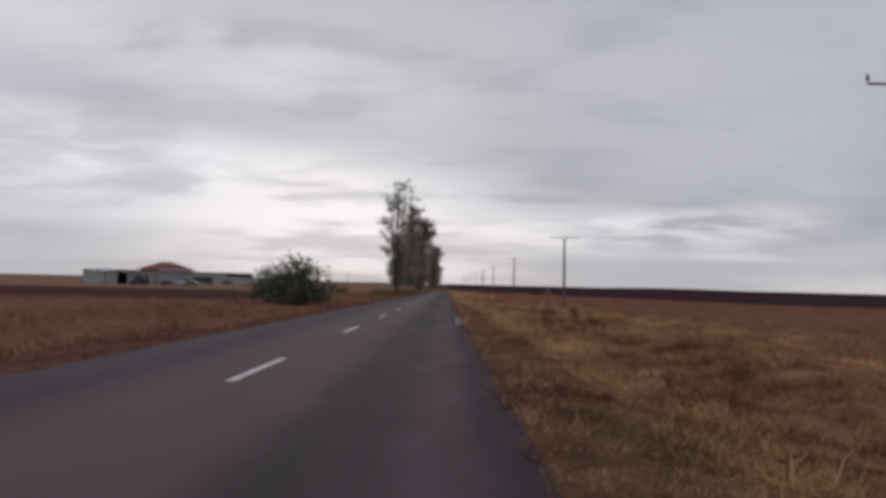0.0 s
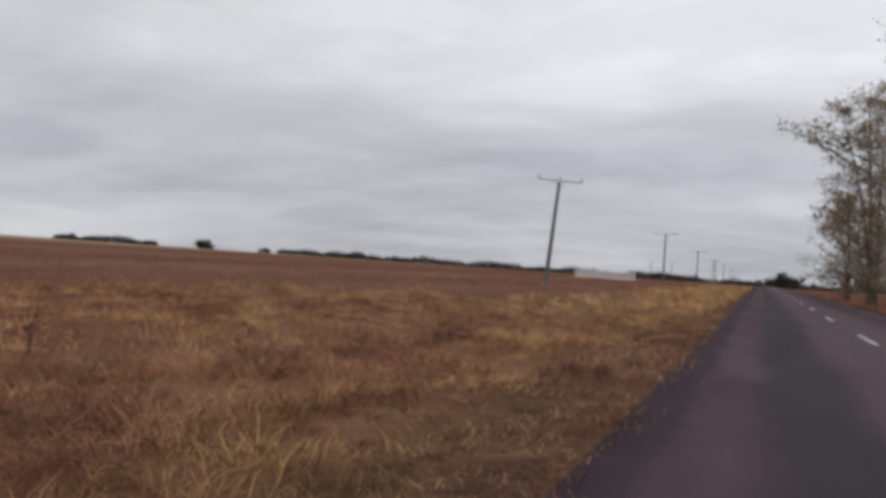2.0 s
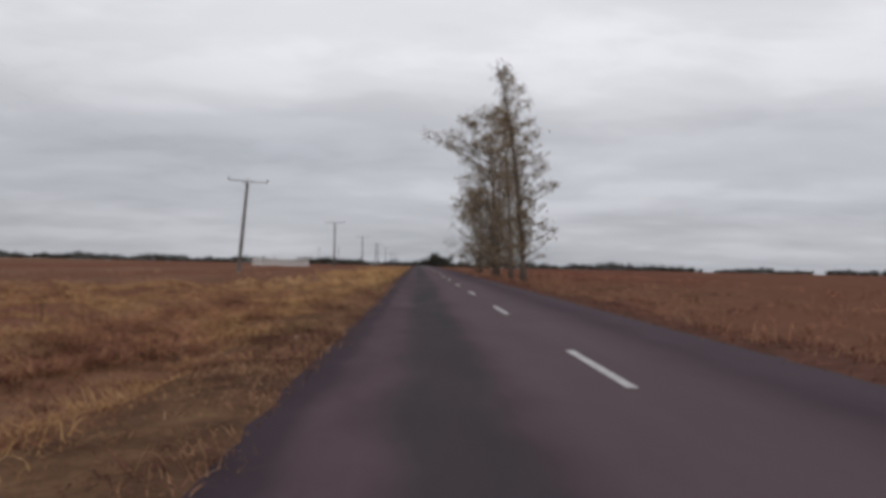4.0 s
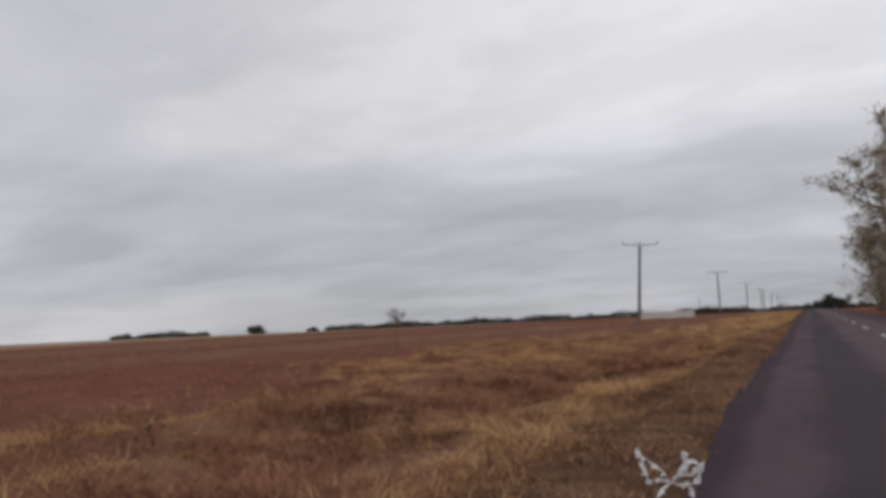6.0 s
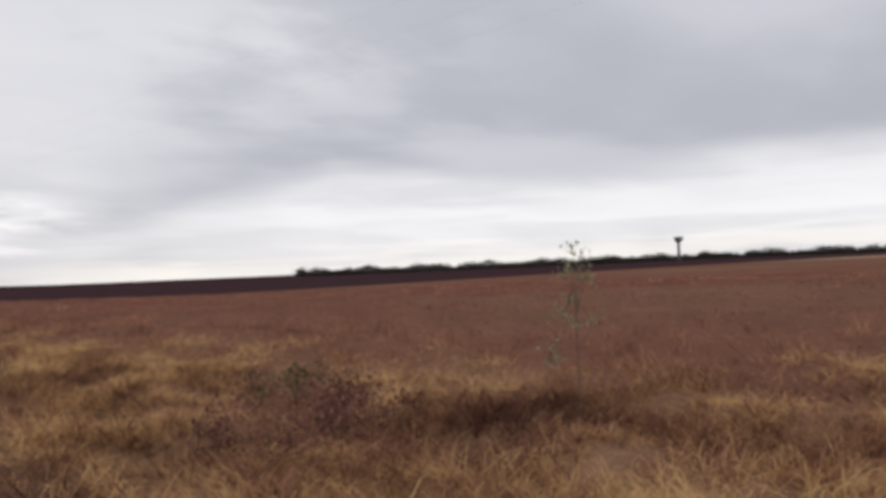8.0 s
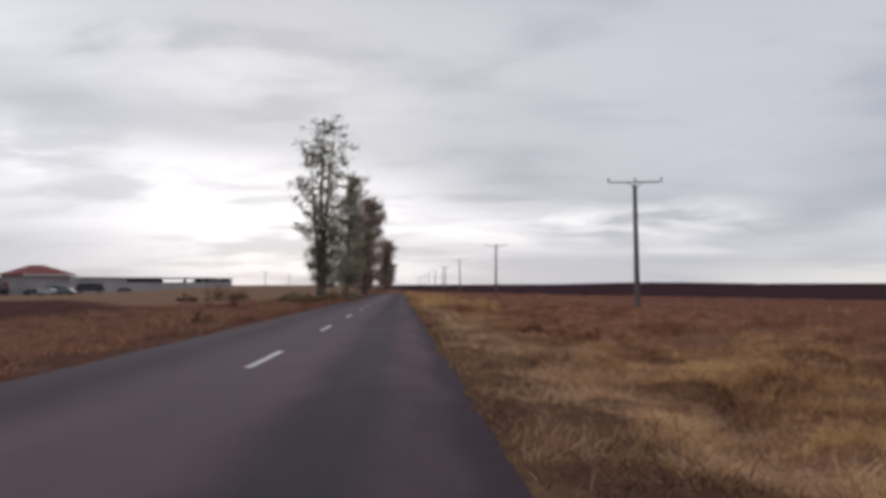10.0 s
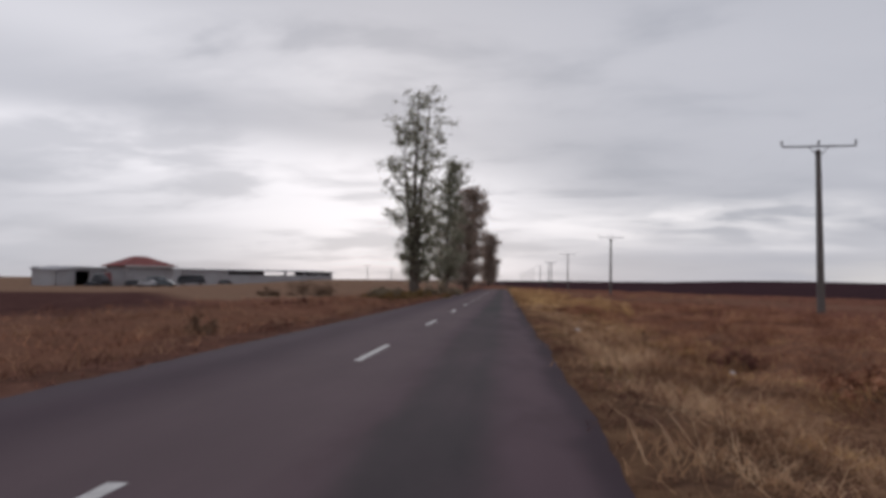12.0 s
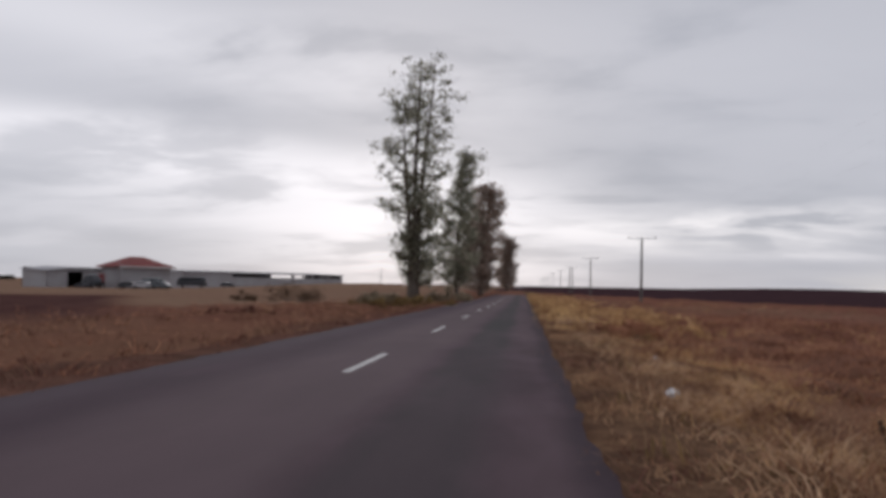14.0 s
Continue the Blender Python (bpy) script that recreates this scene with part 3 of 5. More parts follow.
def mesh_from_arrays(name, verts, faces, material):
    """A mesh from numpy arrays; faces all have the same number of corners."""
    me = bpy.data.meshes.new(name)
    nv, (nf, k) = len(verts), faces.shape
    me.vertices.add(nv)
    me.vertices.foreach_set("co", verts.astype(np.float32).ravel())
    me.loops.add(nf * k)
    me.loops.foreach_set("vertex_index", faces.astype(np.int32).ravel())
    me.polygons.add(nf)
    me.polygons.foreach_set("loop_start", np.arange(0, nf * k, k, dtype=np.int32))
    me.update(calc_edges=True)
    me.validate()
    me.materials.append(material)
    return me


# ---------------------------------------------------------------- the lie of the land
SLOPE, REACH = 0.0066, 250.0
ROAD_L, ROAD_R, CENTRE = -5.68, 0.95, -2.555


def smooth01(v, a, b):
    t = np.clip((v - a) / (b - a), 0, 1)
    return t * t * (3 - 2 * t)


def fall(y):
    return -SLOPE * REACH * np.tanh(np.asarray(y, float) / REACH)


def bumps(x, y):
    return (np.sin(x * 0.83 + 1.7 * np.sin(y * 0.31)) * np.cos(y * 0.57 + 1.3 * np.sin(x * 0.41))
            + 0.6 * np.sin(x * 1.9 + y * 1.3 + 2) * np.sin(y * 2.3 - x * 0.7))


def land(x, y):
    """Height of the ground: the road's bed, a shallow ditch on each side, then the plain."""
    x, y = np.asarray(x, float), np.asarray(y, float)
    r, l = x - ROAD_R, ROAD_L - x
    out = np.maximum(r, l)
    drop = -0.30 * smooth01(out, 0.2, 3.2) + 0.12 * smooth01(out, 4.0, 8.0)
    rough = smooth01(out, 0.3, 2.0) * ((0.13 * bumps(x, y) + 0.10 * bumps(x * 1.9, y * 1.9)) * (1 - 0.8 * smooth01(out, 25, 60)))
    swell = 0.2 * np.sin(x * 0.011 + 1) * np.sin(y * 0.009 + 0.5) * smooth01(out, 60, 250)
    hill = 3.4 * np.exp(-(((x - 140) / 95) ** 2 + ((y - 500) / 130) ** 2))
    hill += 2.4 * np.exp(-(((x + 48) / 28) ** 2 + ((y - 318) / 45) ** 2))
    return fall(y) + drop + rough + swell + hill - 0.06 * (out < 0.0)


def build_ground():
    def axis(fine_lo, fine_hi, step, far):
        a = list(np.arange(fine_lo, fine_hi + 1e-6, step))
        s, v = step, a[-1]
        while v < far:
            s *= 1.16
            v += s
            a.append(v)
        s, v = step, a[0]
        while v > -far:
            s *= 1.16
            v -= s
            a.insert(0, v)
        return np.array(a)

    xs = axis(-16, 20, 0.4, 4500)
    ys = axis(-40, 130, 0.8, 4500)
    gx, gy = np.meshgrid(xs, ys)
    verts = np.stack([gx.ravel(), gy.ravel(), land(gx, gy).ravel()], 1)
    nx, ny = len(xs), len(ys)
    i = (np.arange(ny - 1)[:, None] * nx + np.arange(nx - 1)[None, :]).ravel()
    faces = np.stack([i, i + 1, i + nx + 1, i + nx], 1)
    me = mesh_from_arrays("ground", verts, faces, GROUND)
    me.shade_smooth()
    tagged(new("ground", me), "flat dry plain of brown weeds, stubble and ploughed earth", "ground", kind="structure")


build_ground()


def build_road():
    ys = np.concatenate([np.arange(-900, -60, 20.0), np.arange(-60, 170, 0.5), np.arange(170, 1500, 20.0)])
    rng = np.random.default_rng(5)
    wob_r = np.convolve(rng.normal(0, 1, len(ys) + 8), np.ones(9) / 9, "valid") * 0.07
    wob_l = np.convolve(rng.normal(0, 1, len(ys) + 8), np.ones(9) / 9, "valid") * 0.07
    fine = rng.normal(0, 0.025, (2, len(ys)))
    cols = [-1.0, -0.985, -0.6, -0.2, 0.0, 0.2, 0.6, 0.985, 1.0]
    verts = []
    for k, y in enumerate(ys):
        a = ROAD_L + wob_l[k] + fine[0, k]
        b = ROAD_R + wob_r[k] + fine[1, k] + 0.22 * float(1 - smooth01(y, 10, 30)) - 0.17 * math.exp(-((y - 28.5) / 3.5) ** 2)
        for c in cols:
            x = CENTRE + (CENTRE - a if c < 0 else b - CENTRE) * c
            z = fall(y) - 0.02 * abs(c) ** 2 - (0.09 if abs(c) == 1.0 else 0)
            verts.append((x, y, z))
    n = len(cols)
    i = (np.arange(len(ys) - 1)[:, None] * n + np.arange(n - 1)[None, :]).ravel()
    faces = np.stack([i, i + 1, i + n + 1, i + n], 1)
    me = mesh_from_arrays("road", np.array(verts), faces, ASPHALT)
    road = tagged(new("road", me), "straight narrow country road of worn grey asphalt", "road", kind="structure")
    # the broken centre line: worn painted dashes
    rng = random.Random(3)
    for k in range(-18, 40):
        y0, ln = 10.74 + 12.0 * k, 3.62
        bm = bmesh.new()
        rows = 14
        prev = None
        for j in range(rows + 1):
            y = y0 + ln * j / rows
            hw = 0.068 + rng.uniform(-0.006, 0.006)
            z = float(fall(y)) + 0.004
            mid = CENTRE + 0.11 * float(smooth01(y, 56, 80))
            cur = (bm.verts.new((mid - hw, y, z)), bm.verts.new((mid + hw, y, z)))
            if prev:
                bm.faces.new((prev[0], prev[1], cur[1], cur[0]))
            prev = cur
        part("lane_dash", bm, PAINT, road)


build_road()


# ---------------------------------------------------------------- grass and weeds
def blades(name, n, area, height, width, lean, material, label, seed, clump=8, spread=0.16, keep=None, category="grass"):
    """Many bent blades in loose, lodged tufts, as one object."""
    rng = np.random.default_rng(seed)
    x0, x1, y0, y1 = area
    nc = n // clump
    cx, cy = rng.uniform(x0, x1, nc), rng.uniform(y0, y1, nc)
    if keep is not None:
        ok = rng.uniform(0, 1, nc) < keep(cx, cy)
        cx, cy = cx[ok], cy[ok]
        nc = len(cx)
    ca = rng.uniform(0, 2 * np.pi, nc)
    ch = rng.uniform(0.6, 1.3, nc)
    cl = rng.uniform(0.3, 1.0, nc)
    idx = np.repeat(np.arange(nc), clump)
    n = len(idx)
    bx = cx[idx] + rng.normal(0, spread, n)
    by = cy[idx] + rng.normal(0, spread, n)
    bz = land(bx, by) - 0.02
    h = rng.uniform(height[0], height[1], n) * ch[idx] * np.clip(0.85 + 0.65 * bumps(cx * 2.3, cy * 2.3)[idx], 0.35, 1.75)
    a = ca[idx] + rng.normal(0, 0.7, n)
    ln = lean * cl[idx] * rng.uniform(0.4, 1.4, n)
    w = rng.uniform(0.6, 1.3, n) * width
    t = rng.uniform(0, np.pi, n)
    dx, dy = np.cos(a), np.sin(a)
    wx, wy = np.cos(t) * w, np.sin(t) * w
    mx, my, mz = bx + dx * ln * h * 0.35, by + dy * ln * h * 0.35, bz + h * np.clip(0.58 - 0.08 * ln, 0.3, 0.6)
    tx, ty = bx + dx * ln * h, by + dy * ln * h
    tz = bz + h * np.clip(1.0 - 0.30 * ln, 0.28, 1.0)
    v = np.empty((n, 5, 3))
    v[:, 0] = np.stack([bx - wx, by - wy, bz], 1)
    v[:, 1] = np.stack([bx + wx, by + wy, bz], 1)
    v[:, 2] = np.stack([mx - wx * 0.7, my - wy * 0.7, mz], 1)
    v[:, 3] = np.stack([mx + wx * 0.7, my + wy * 0.7, mz], 1)
    v[:, 4] = np.stack([tx, ty, tz], 1)
    b = np.arange(n)[:, None] * 5
    f = np.concatenate([b + [0, 1, 3], b + [0, 3, 2], b + [2, 3, 4]], 1).reshape(-1, 3)
    me = mesh_from_arrays(name, v.reshape(-1, 3), f, material)
    return tagged(new(name, me), label, category, kind="stuff")


def patchy(scale, lo, hi, px=0.0, py=0.0):
    def keep(x, y):
        s = bumps(x * scale + px, y * scale + py) / 1.6 * 0.5 + 0.5
        return smooth01(s, lo, hi)
    return keep


def band(a, b, c, d, under=None):
    """Thick between b and c across the road's side, thinning to nothing at a and d."""
    def keep(x, y):
        w = 2.0 * np.sin(y * 0.13) + 1.2 * np.sin(y * 0.37 + 1)
        k = smooth01(x, a, b) * (1 - smooth01(x + w * (x > b), c, d))
        return k * under(x, y) if under else k
    return keep


def off_plough(x, y):
    """Nothing grows on the ploughed earth."""
    return 1.0 - (x > 10 + (343 - y) * 0.204) * (y > 125)


def tangle(x, y):
    """Where a red-brown tangle of dead weeds takes the place of the straw."""
    w = 0.8 * np.sin(y * 0.23) + 0.5 * np.sin(y * 0.61 + 2)
    return smooth01(x + w, 3.6, 4.8) * (1 - smooth01(x + w, 6.4, 7.8)) * smooth01(y, -14, -5) * (1 - smooth01(y, 50, 58))


def ridge(x, y):
    """A ridge of pale straw that runs along the road, a stride away from the asphalt."""
    c = 2.85 - 0.45 * smooth01(y, 56, 70) + (0.35 - 0.2 * smooth01(y, 60, 70)) * np.sin(y * 0.21) + 0.2 * np.sin(y * 0.087 + 1)
    return np.exp(-((x - c) / np.where(x > c, 1.0, 0.55)) ** 2)


def straw_belt(x, y):
    """The broad belt of straw: wide behind the start, narrow and close to the road farther on."""
    w = 1.5 * np.sin(y * 0.13) + 1.0 * np.sin(y * 0.37 + 1)
    out = 13.0 - 3.5 * smooth01(y, 8, 24)
    k = smooth01(x, 1.9, 3.2) * (1 - smooth01(x + w, out, out + 6.0 - 2.5 * smooth01(y, 8, 24)))
    k = k * (1 - 0.9 * smooth01(y, 72, 84) * smooth01(x, 4.0, 5.6)) * (1 - (0.40 + 0.25 * smooth01(y, -2, 10) - 0.40 * smooth01(y, 28, 38)) * tangle(x, y))
    thin = 0.55 * smooth01(y, 8, 16) * (1 - smooth01(y, 28, 40)) * smooth01(x, 4.0, 5.5) * (1 - smooth01(x, 6.6, 8.0))
    return k * (0.12 + 0.88 * patchy(1.9, 0.24, 0.56)(x, y)) * (1 - thin * (1 - patchy(0.33, 0.35, 0.65, 2, 3)(x, y)))


blades("straw_grass", 460000, (1.1, 20, -18, 110), (0.14, 0.34), 0.006, 2.8, STRAW,
       "tall dry straw-coloured grass, lodged in tufts along the verge", 1, keep=straw_belt)
blades("russet_weeds", 110000, (1.6, 18, -18, 110), (0.16, 0.44), 0.007, 2.0, RUSSET,
       "dead russet weeds between the straw tufts of the verge", 2, keep=band(1.7, 3.0, 15.0, 18.0, patchy(1.3, 0.30, 0.75, 3.1, 1.7)))
blades("russet_verge_far", 56000, (3.4, 16, 66, 130), (0.14, 0.38), 0.010, 2.2, RUSSET,
       "dead russet weeds close behind the narrow strip of straw", 14, keep=lambda x, y: smooth01(x, 3.4, 6.0) * smooth01(y, 66, 84))
blades("russet_tangle", 170000, (3.0, 10.0, -14, 58), (0.14, 0.38), 0.007, 2.8, RUSSET,
       "tangle of dead red-brown weeds behind the verge's straw", 15, keep=lambda x, y: tangle(x, y) * (0.3 + 0.7 * patchy(2.1, 0.25, 0.6, 4, 2)(x, y)) * (0.5 + 0.5 * smooth01(y, -2, 10)))
blades("straw_tufts", 115000, (2.6, 8.5, 30, 76), (0.12, 0.34), 0.006, 2.6, STRAW,
       "lodged straw tufts among the red-brown weeds of the verge", 22, keep=lambda x, y: smooth01(y, 30, 37) * (1 - smooth01(y, 68, 76)) * (0.15 + 0.85 * patchy(2.4, 0.34, 0.60, 1, 6)(x, y)))
# maroon weeds whose dark colour adds shade to the gaps of the tangle
blades("dark_tangle", 95000, (3.0, 10.0, -14, 58), (0.10, 0.30), 0.008, 2.6, DARK_RUSSET,
       "maroon dead weeds in the hollows of the tangle, coloured dark for shade", 19, keep=lambda x, y: tangle(x, y) * (1 - patchy(1.5, 0.36, 0.60, 4, 2)(x, y)))
blades("matted_litter", 80000, (1.9, 7.5, -12, 100), (0.06, 0.16), 0.006, 3.0, LITTER,
       "matted dead grass covering the soil between the tufts", 16, clump=5, spread=0.3)
blades("straw_ridge", 90000, (1.2, 5.0, -18, 120), (0.14, 0.34), 0.006, 2.7, STRAW,
       "ridge of lodged straw beside the shoulder", 18, keep=lambda x, y: ridge(x, y) * 0.5 * (1 - smooth01(y, 60, 70)))
blades("pale_straw_ridge", 110000, (1.4, 5.6, 52, 122), (0.18, 0.40), 0.007, 2.8, PALE_STRAW,
       "ridge of pale bleached straw beside the shoulder", 20, keep=lambda x, y: ridge(x, y) * smooth01(y, 54, 64) * (1 - 0.75 * smooth01(y, 84, 96)))
# dark blade colour between the straw tufts stands in for shade in the hollows
blades("dark_dead_weeds", 150000, (2.0, 11, -18, 110), (0.10, 0.30), 0.008, 2.2, DARK_RUSSET,
       "dead weeds in the hollows of the verge, coloured dark to deepen their shade", 12, keep=band(2.0, 3.0, 8.0, 11.0, lambda x, y: 1 - patchy(1.9, 0.20, 0.50)(x, y)))
blades("dark_shoulder_weeds", 50000, (1.05, 2.9, -18, 118), (0.06, 0.20), 0.008, 2.4, DARK_RUSSET,
       "dark maroon patches of dead weeds on the shoulder", 21, keep=lambda x, y: patchy(0.62, 0.50, 0.70, 0.5, 2.6)(x * 1.6, y) * (1 - smooth01(x, 2.1, 2.9)))
blades("green_weeds", 16000, (1.1, 7, -18, 110), (0.06, 0.24), 0.012, 0.9, GREENISH,
       "low green weeds near the asphalt edge", 3, keep=band(1.1, 1.5, 3.2, 6.0, patchy(0.22, 0.55, 0.85, 8, 4)))
blades("green_weed_patch", 6000, (1.3, 5.0, 4.6, 9.4), (0.08, 0.20), 0.008, 1.8, GREENISH,
       "olive green weeds sprouting in the trodden verge", 23, keep=lambda x, y: smooth01(x, 1.3, 2.0) * (1 - smooth01(x, 4.0, 5.0)) * patchy(1.7, 0.28, 0.60, 3, 1)(x, y))
blades("short_verge_grass", 142000, (0.8, 4.6, -20, 125), (0.06, 0.20), 0.006, 2.0, SHOULDER,
       "short flattened dry grass on the road shoulder", 4, keep=band(0.9, 1.2, 3.4, 4.6))
blades("russet_field_weeds", 92000, (9, 62, -50, 190), (0.10, 0.26), 0.020, 2.8, FIELD_WEED,
       "dense dead russet weeds over the fallow field", 5, clump=6, spread=0.5, keep=off_plough)
blades("pole_foot_weeds", 420, (16.2, 17.7, 27.7, 29.2), (0.15, 0.45), 0.012, 1.2, RUSSET,
       "tall dead weeds round the foot of the pole", 17)
blades("pale_field_grass", 22000, (10, 60, -50, 190), (0.2, 0.42), 0.016, 2.0, STRAW,
       "pale straw tufts scattered through the fallow field", 6, clump=6, spread=0.4, keep=lambda x, y: off_plough(x, y) * patchy(0.09, 0.5, 0.85, 2, 9)(x, y))
blades("far_verge_grass", 32000, (0.9, 9, 110, 260), (0.25, 0.6), 0.020, 1.6, STRAW,
       "dry grass along the far verge of the road", 7, keep=band(0.9, 1.6, 6, 9))
blades("rear_verge_grass", 30000, (0.9, 10, -150, -18), (0.2, 0.5), 0.020, 1.6, STRAW,
       "dry grass along the verge back down the road", 8, keep=band(1.3, 2.2, 6, 10))
blades("left_verge_grass", 88000, (-17, -6.2, -90, 210), (0.15, 0.45), 0.011, 2.0, OLD_STRAW,
       "dry grass and tufts along the opposite verge", 9, keep=patchy(0.45, 0.30, 0.62, 5, 5))
blades("left_short_grass", 32000, (-9.5, -5.6, -60, 200), (0.06, 0.20), 0.010, 1.8, DARK_RUSSET,
       "short dark dead grass on the opposite shoulder", 13)
blades("left_russet_weeds", 45000, (-30, -6.0, -90, 210), (0.2, 0.5), 0.012, 2.2, RUSSET,
       "dead russet weeds on the opposite verge and field edge", 10, keep=lambda x, y: patchy(0.25, 0.2, 0.6, 1, 7)(x, y) * (1 - smooth01(-x, 19, 23) * smooth01(y, 60, 75)))


def build_weed(x, y, h, seed, name="dry_thistle", label="dark dried thistle with round seed heads in the grass", heads=6):
    """One dried weed: branching stalks with seed heads."""
    rng = random.Random(seed)
    top = new(name)
    top.location = (x, y, float(land(x, y)) - 0.02)
    tagged(top, label, "weed", group="dried weeds of the verge")
    for k in range(heads):
        a, r = rng.uniform(0, 6.28), rng.uniform(0.05, 0.32) * h
        hh = h * rng.uniform(0.6, 1.0)
        tip = Vector((math.cos(a) * r, math.sin(a) * r, hh))
        bm = bmesh.new()
        tube(bm, [(0, 0, 0), (tip.x * 0.3, tip.y * 0.3, hh * 0.55), tip], [0.005, 0.004, 0.003], 5)
        stalk = part("stalk", bm, STALK, top)
        head = new("seed_head", SEED_HEAD)
        head.parent = stalk
        head.location, head.scale = tip, [rng.uniform(0.8, 1.3)] * 3
    return top


def seed_head_mesh():
    bm = bmesh.new()
    bmesh.ops.create_icosphere(bm, subdivisions=2, radius=0.02)
    rng = random.Random(8)
    for v in bm.verts:
        v.co *= rng.uniform(0.75, 1.25)
        v.co.z *= 1.25
    me = bpy.data.meshes.new("seed_head")
    bm.to_mesh(me)
    bm.free()
    me.materials.append(STALK)
    return me


SEED_HEAD = seed_head_mesh()


# ---------------------------------------------------------------- trees and bushes
def leaf_cloud(rng, centres, radii, per, size, flat=0.7):
    """Quads scattered in soft clumps round the given centres."""
    out = []
    for (c, r) in zip(centres, radii):
        n = per
        p = rng.normal(0, 0.48, (n, 3)) * r * np.array([1, 1, flat]) + np.asarray(c)
        out.append(p)
    p = np.concatenate(out)
    n = len(p)
    u = rng.normal(0, 1, (n, 3))
    u /= np.linalg.norm(u, axis=1)[:, None]
    w = rng.normal(0, 1, (n, 3))
    w -= (w * u).sum(1)[:, None] * u
    w /= np.linalg.norm(w, axis=1)[:, None]
    s = (size * rng.uniform(0.55, 1.4, n))[:, None]
    v = np.stack([p - u * s, p + w * s * 0.55, p + u * s, p - w * s * 0.55], 1)
    f = np.arange(n * 4).reshape(n, 4)
    return v.reshape(-1, 3), f


def along(pts, q):
    """A point at the share q of a stem given by evenly spaced points."""
    v = min(max(q, 0.0), 0.9999) * (len(pts) - 1)
    i = int(v)
    return pts[i].lerp(pts[i + 1], v - i)


def build_tree(x, y, h, shape, seed, leafmat, label, name="poplar_tree", stems=((0.0, 0.0, 1.0),), trunk_r=0.28, limbs=60, twigs=6,
               leaves=26, size=0.13, puff=0.45, full=1.0, thin_top=0.0, arms=()):
    """A roadside tree: stems, rising limbs with twigs, and tufts of leaves on the twigs.
    shape: rows of height share, reach towards -x and reach towards +x in metres; the crown is ragged inside it.
    stems: sideways offset of each stem's tip in x and y, and its height share."""
    rng = random.Random(seed)
    nrng = np.random.default_rng(seed)
    top = new(name)
    top.location = (x, y, float(land(x, y)) - 0.1)
    tagged(top, label, "tree", group="roadside trees")
    hs, lefts, rights = zip(*shape)
    wood, tufts = bmesh.new(), []

    def twig(b, reach, r0, q):
        e = b + Vector((rng.gauss(0, 0.55), rng.gauss(0, 0.55), rng.uniform(-0.25, 0.75))) * reach
        tube(wood, [b, b.lerp(e, 0.5) + Vector((0, 0, -0.05)), e], [r0, r0 * 0.7, 0.006], 4, False)
        if rng.random() < full * (1.0 - thin_top * max(0.0, q - 0.45) * 1.6):
            tufts.append((e, puff * rng.uniform(0.6, 1.35), leaves * rng.uniform(0.5, 1.5) * (1.0 - 0.6 * thin_top * max(0.0, q - 0.4))))

    for s, (tx, ty, share) in enumerate(stems):
        pts, rs = [], []
        foot = Vector((0.16 * s * (1 if tx > 0 else -1), 0.1 * s, 0))
        ph = rng.uniform(0, 6)
        for k in range(13):
            q = k / 12
            w = 0.16 * (h / 18) * math.sin(5 * q + ph) * q
            pts.append(foot + Vector((tx * q ** 1.7 + w, ty * q ** 1.7 + w * 0.7, h * share * q)))
            rs.append(max(0.02, trunk_r * (0.85 if s else 1.0) * (1 - 0.93 * q ** 0.85) * (1.35 if k == 0 else 1)))
        tube(wood, pts, rs, 9)
        n = int(limbs * share / len(stems))
        for k in range(n):
            q = hs[0] + (0.985 - hs[0]) * (k + rng.random()) / n
            b = along(pts, q / share * 0.97 if q < share else 0.95)
            a = k * 2.4 + rng.uniform(-0.6, 0.6)
            reach_to = np.interp(min(q + 0.04, 1.0), hs, rights if math.cos(a) > 0 else lefts)
            wide = 0.5 * (np.interp(q, hs, rights) + np.interp(q, hs, lefts))
            grow = rng.choice((0.45, 0.7, 0.9, 1.0, 1.05)) * rng.uniform(0.9, 1.1)
            ex = reach_to * abs(math.cos(a)) ** 0.6 * (1 if math.cos(a) > 0 else -1) * grow
            ey = wide * math.sin(a) * grow
            ln = math.hypot(ex, ey)
            e = Vector((ex + 0.8 * b.x, b.y + ey, min(b.z + ln * rng.uniform(0.15, 0.8) + 0.2, h * 0.995)))
            mid = b.lerp(e, 0.5) + Vector((0, 0, -0.10 * ln))
            r0 = max(0.016, trunk_r * 0.24 * (1 - 0.8 * q))
            tube(wood, [b, mid, e], [r0, r0 * 0.6, 0.012], 5, False)
            for j in range(twigs):
                t = 0.12 + 0.88 * rng.random() ** 0.65
                twig(b.lerp(mid, t * 2) if t < 0.5 else mid.lerp(e, t * 2 - 1), 0.45 + 0.28 * ln * rng.random(), r0 * 0.4, q)
            twig(e, 0.35, 0.012, q)
        for k in range(8):
            q = rng.uniform(0.90, 1.0)
            twig(along(pts, q), 0.7, 0.014, q * share)
    for (q, ax, ay, az, n) in arms:      # long single limbs that break the outline
        b = Vector((stems[0][0] * q ** 1.7, stems[0][1] * q ** 1.7, h * q))
        e = b + Vector((ax, ay, az))
        m = b.lerp(e, 0.5) + Vector((0, 0, 0.25))
        tube(wood, [b, m, e], [0.10, 0.06, 0.015], 6, False)
        for j in range(n):
            t = 0.3 + 0.7 * j / max(1, n - 1)
            twig(b.lerp(m, t * 2) if t < 0.5 else m.lerp(e, t * 2 - 1), 0.8, 0.02, 0.4)
    part("trunk", wood, BARK, top, smooth=True)
    vs = []
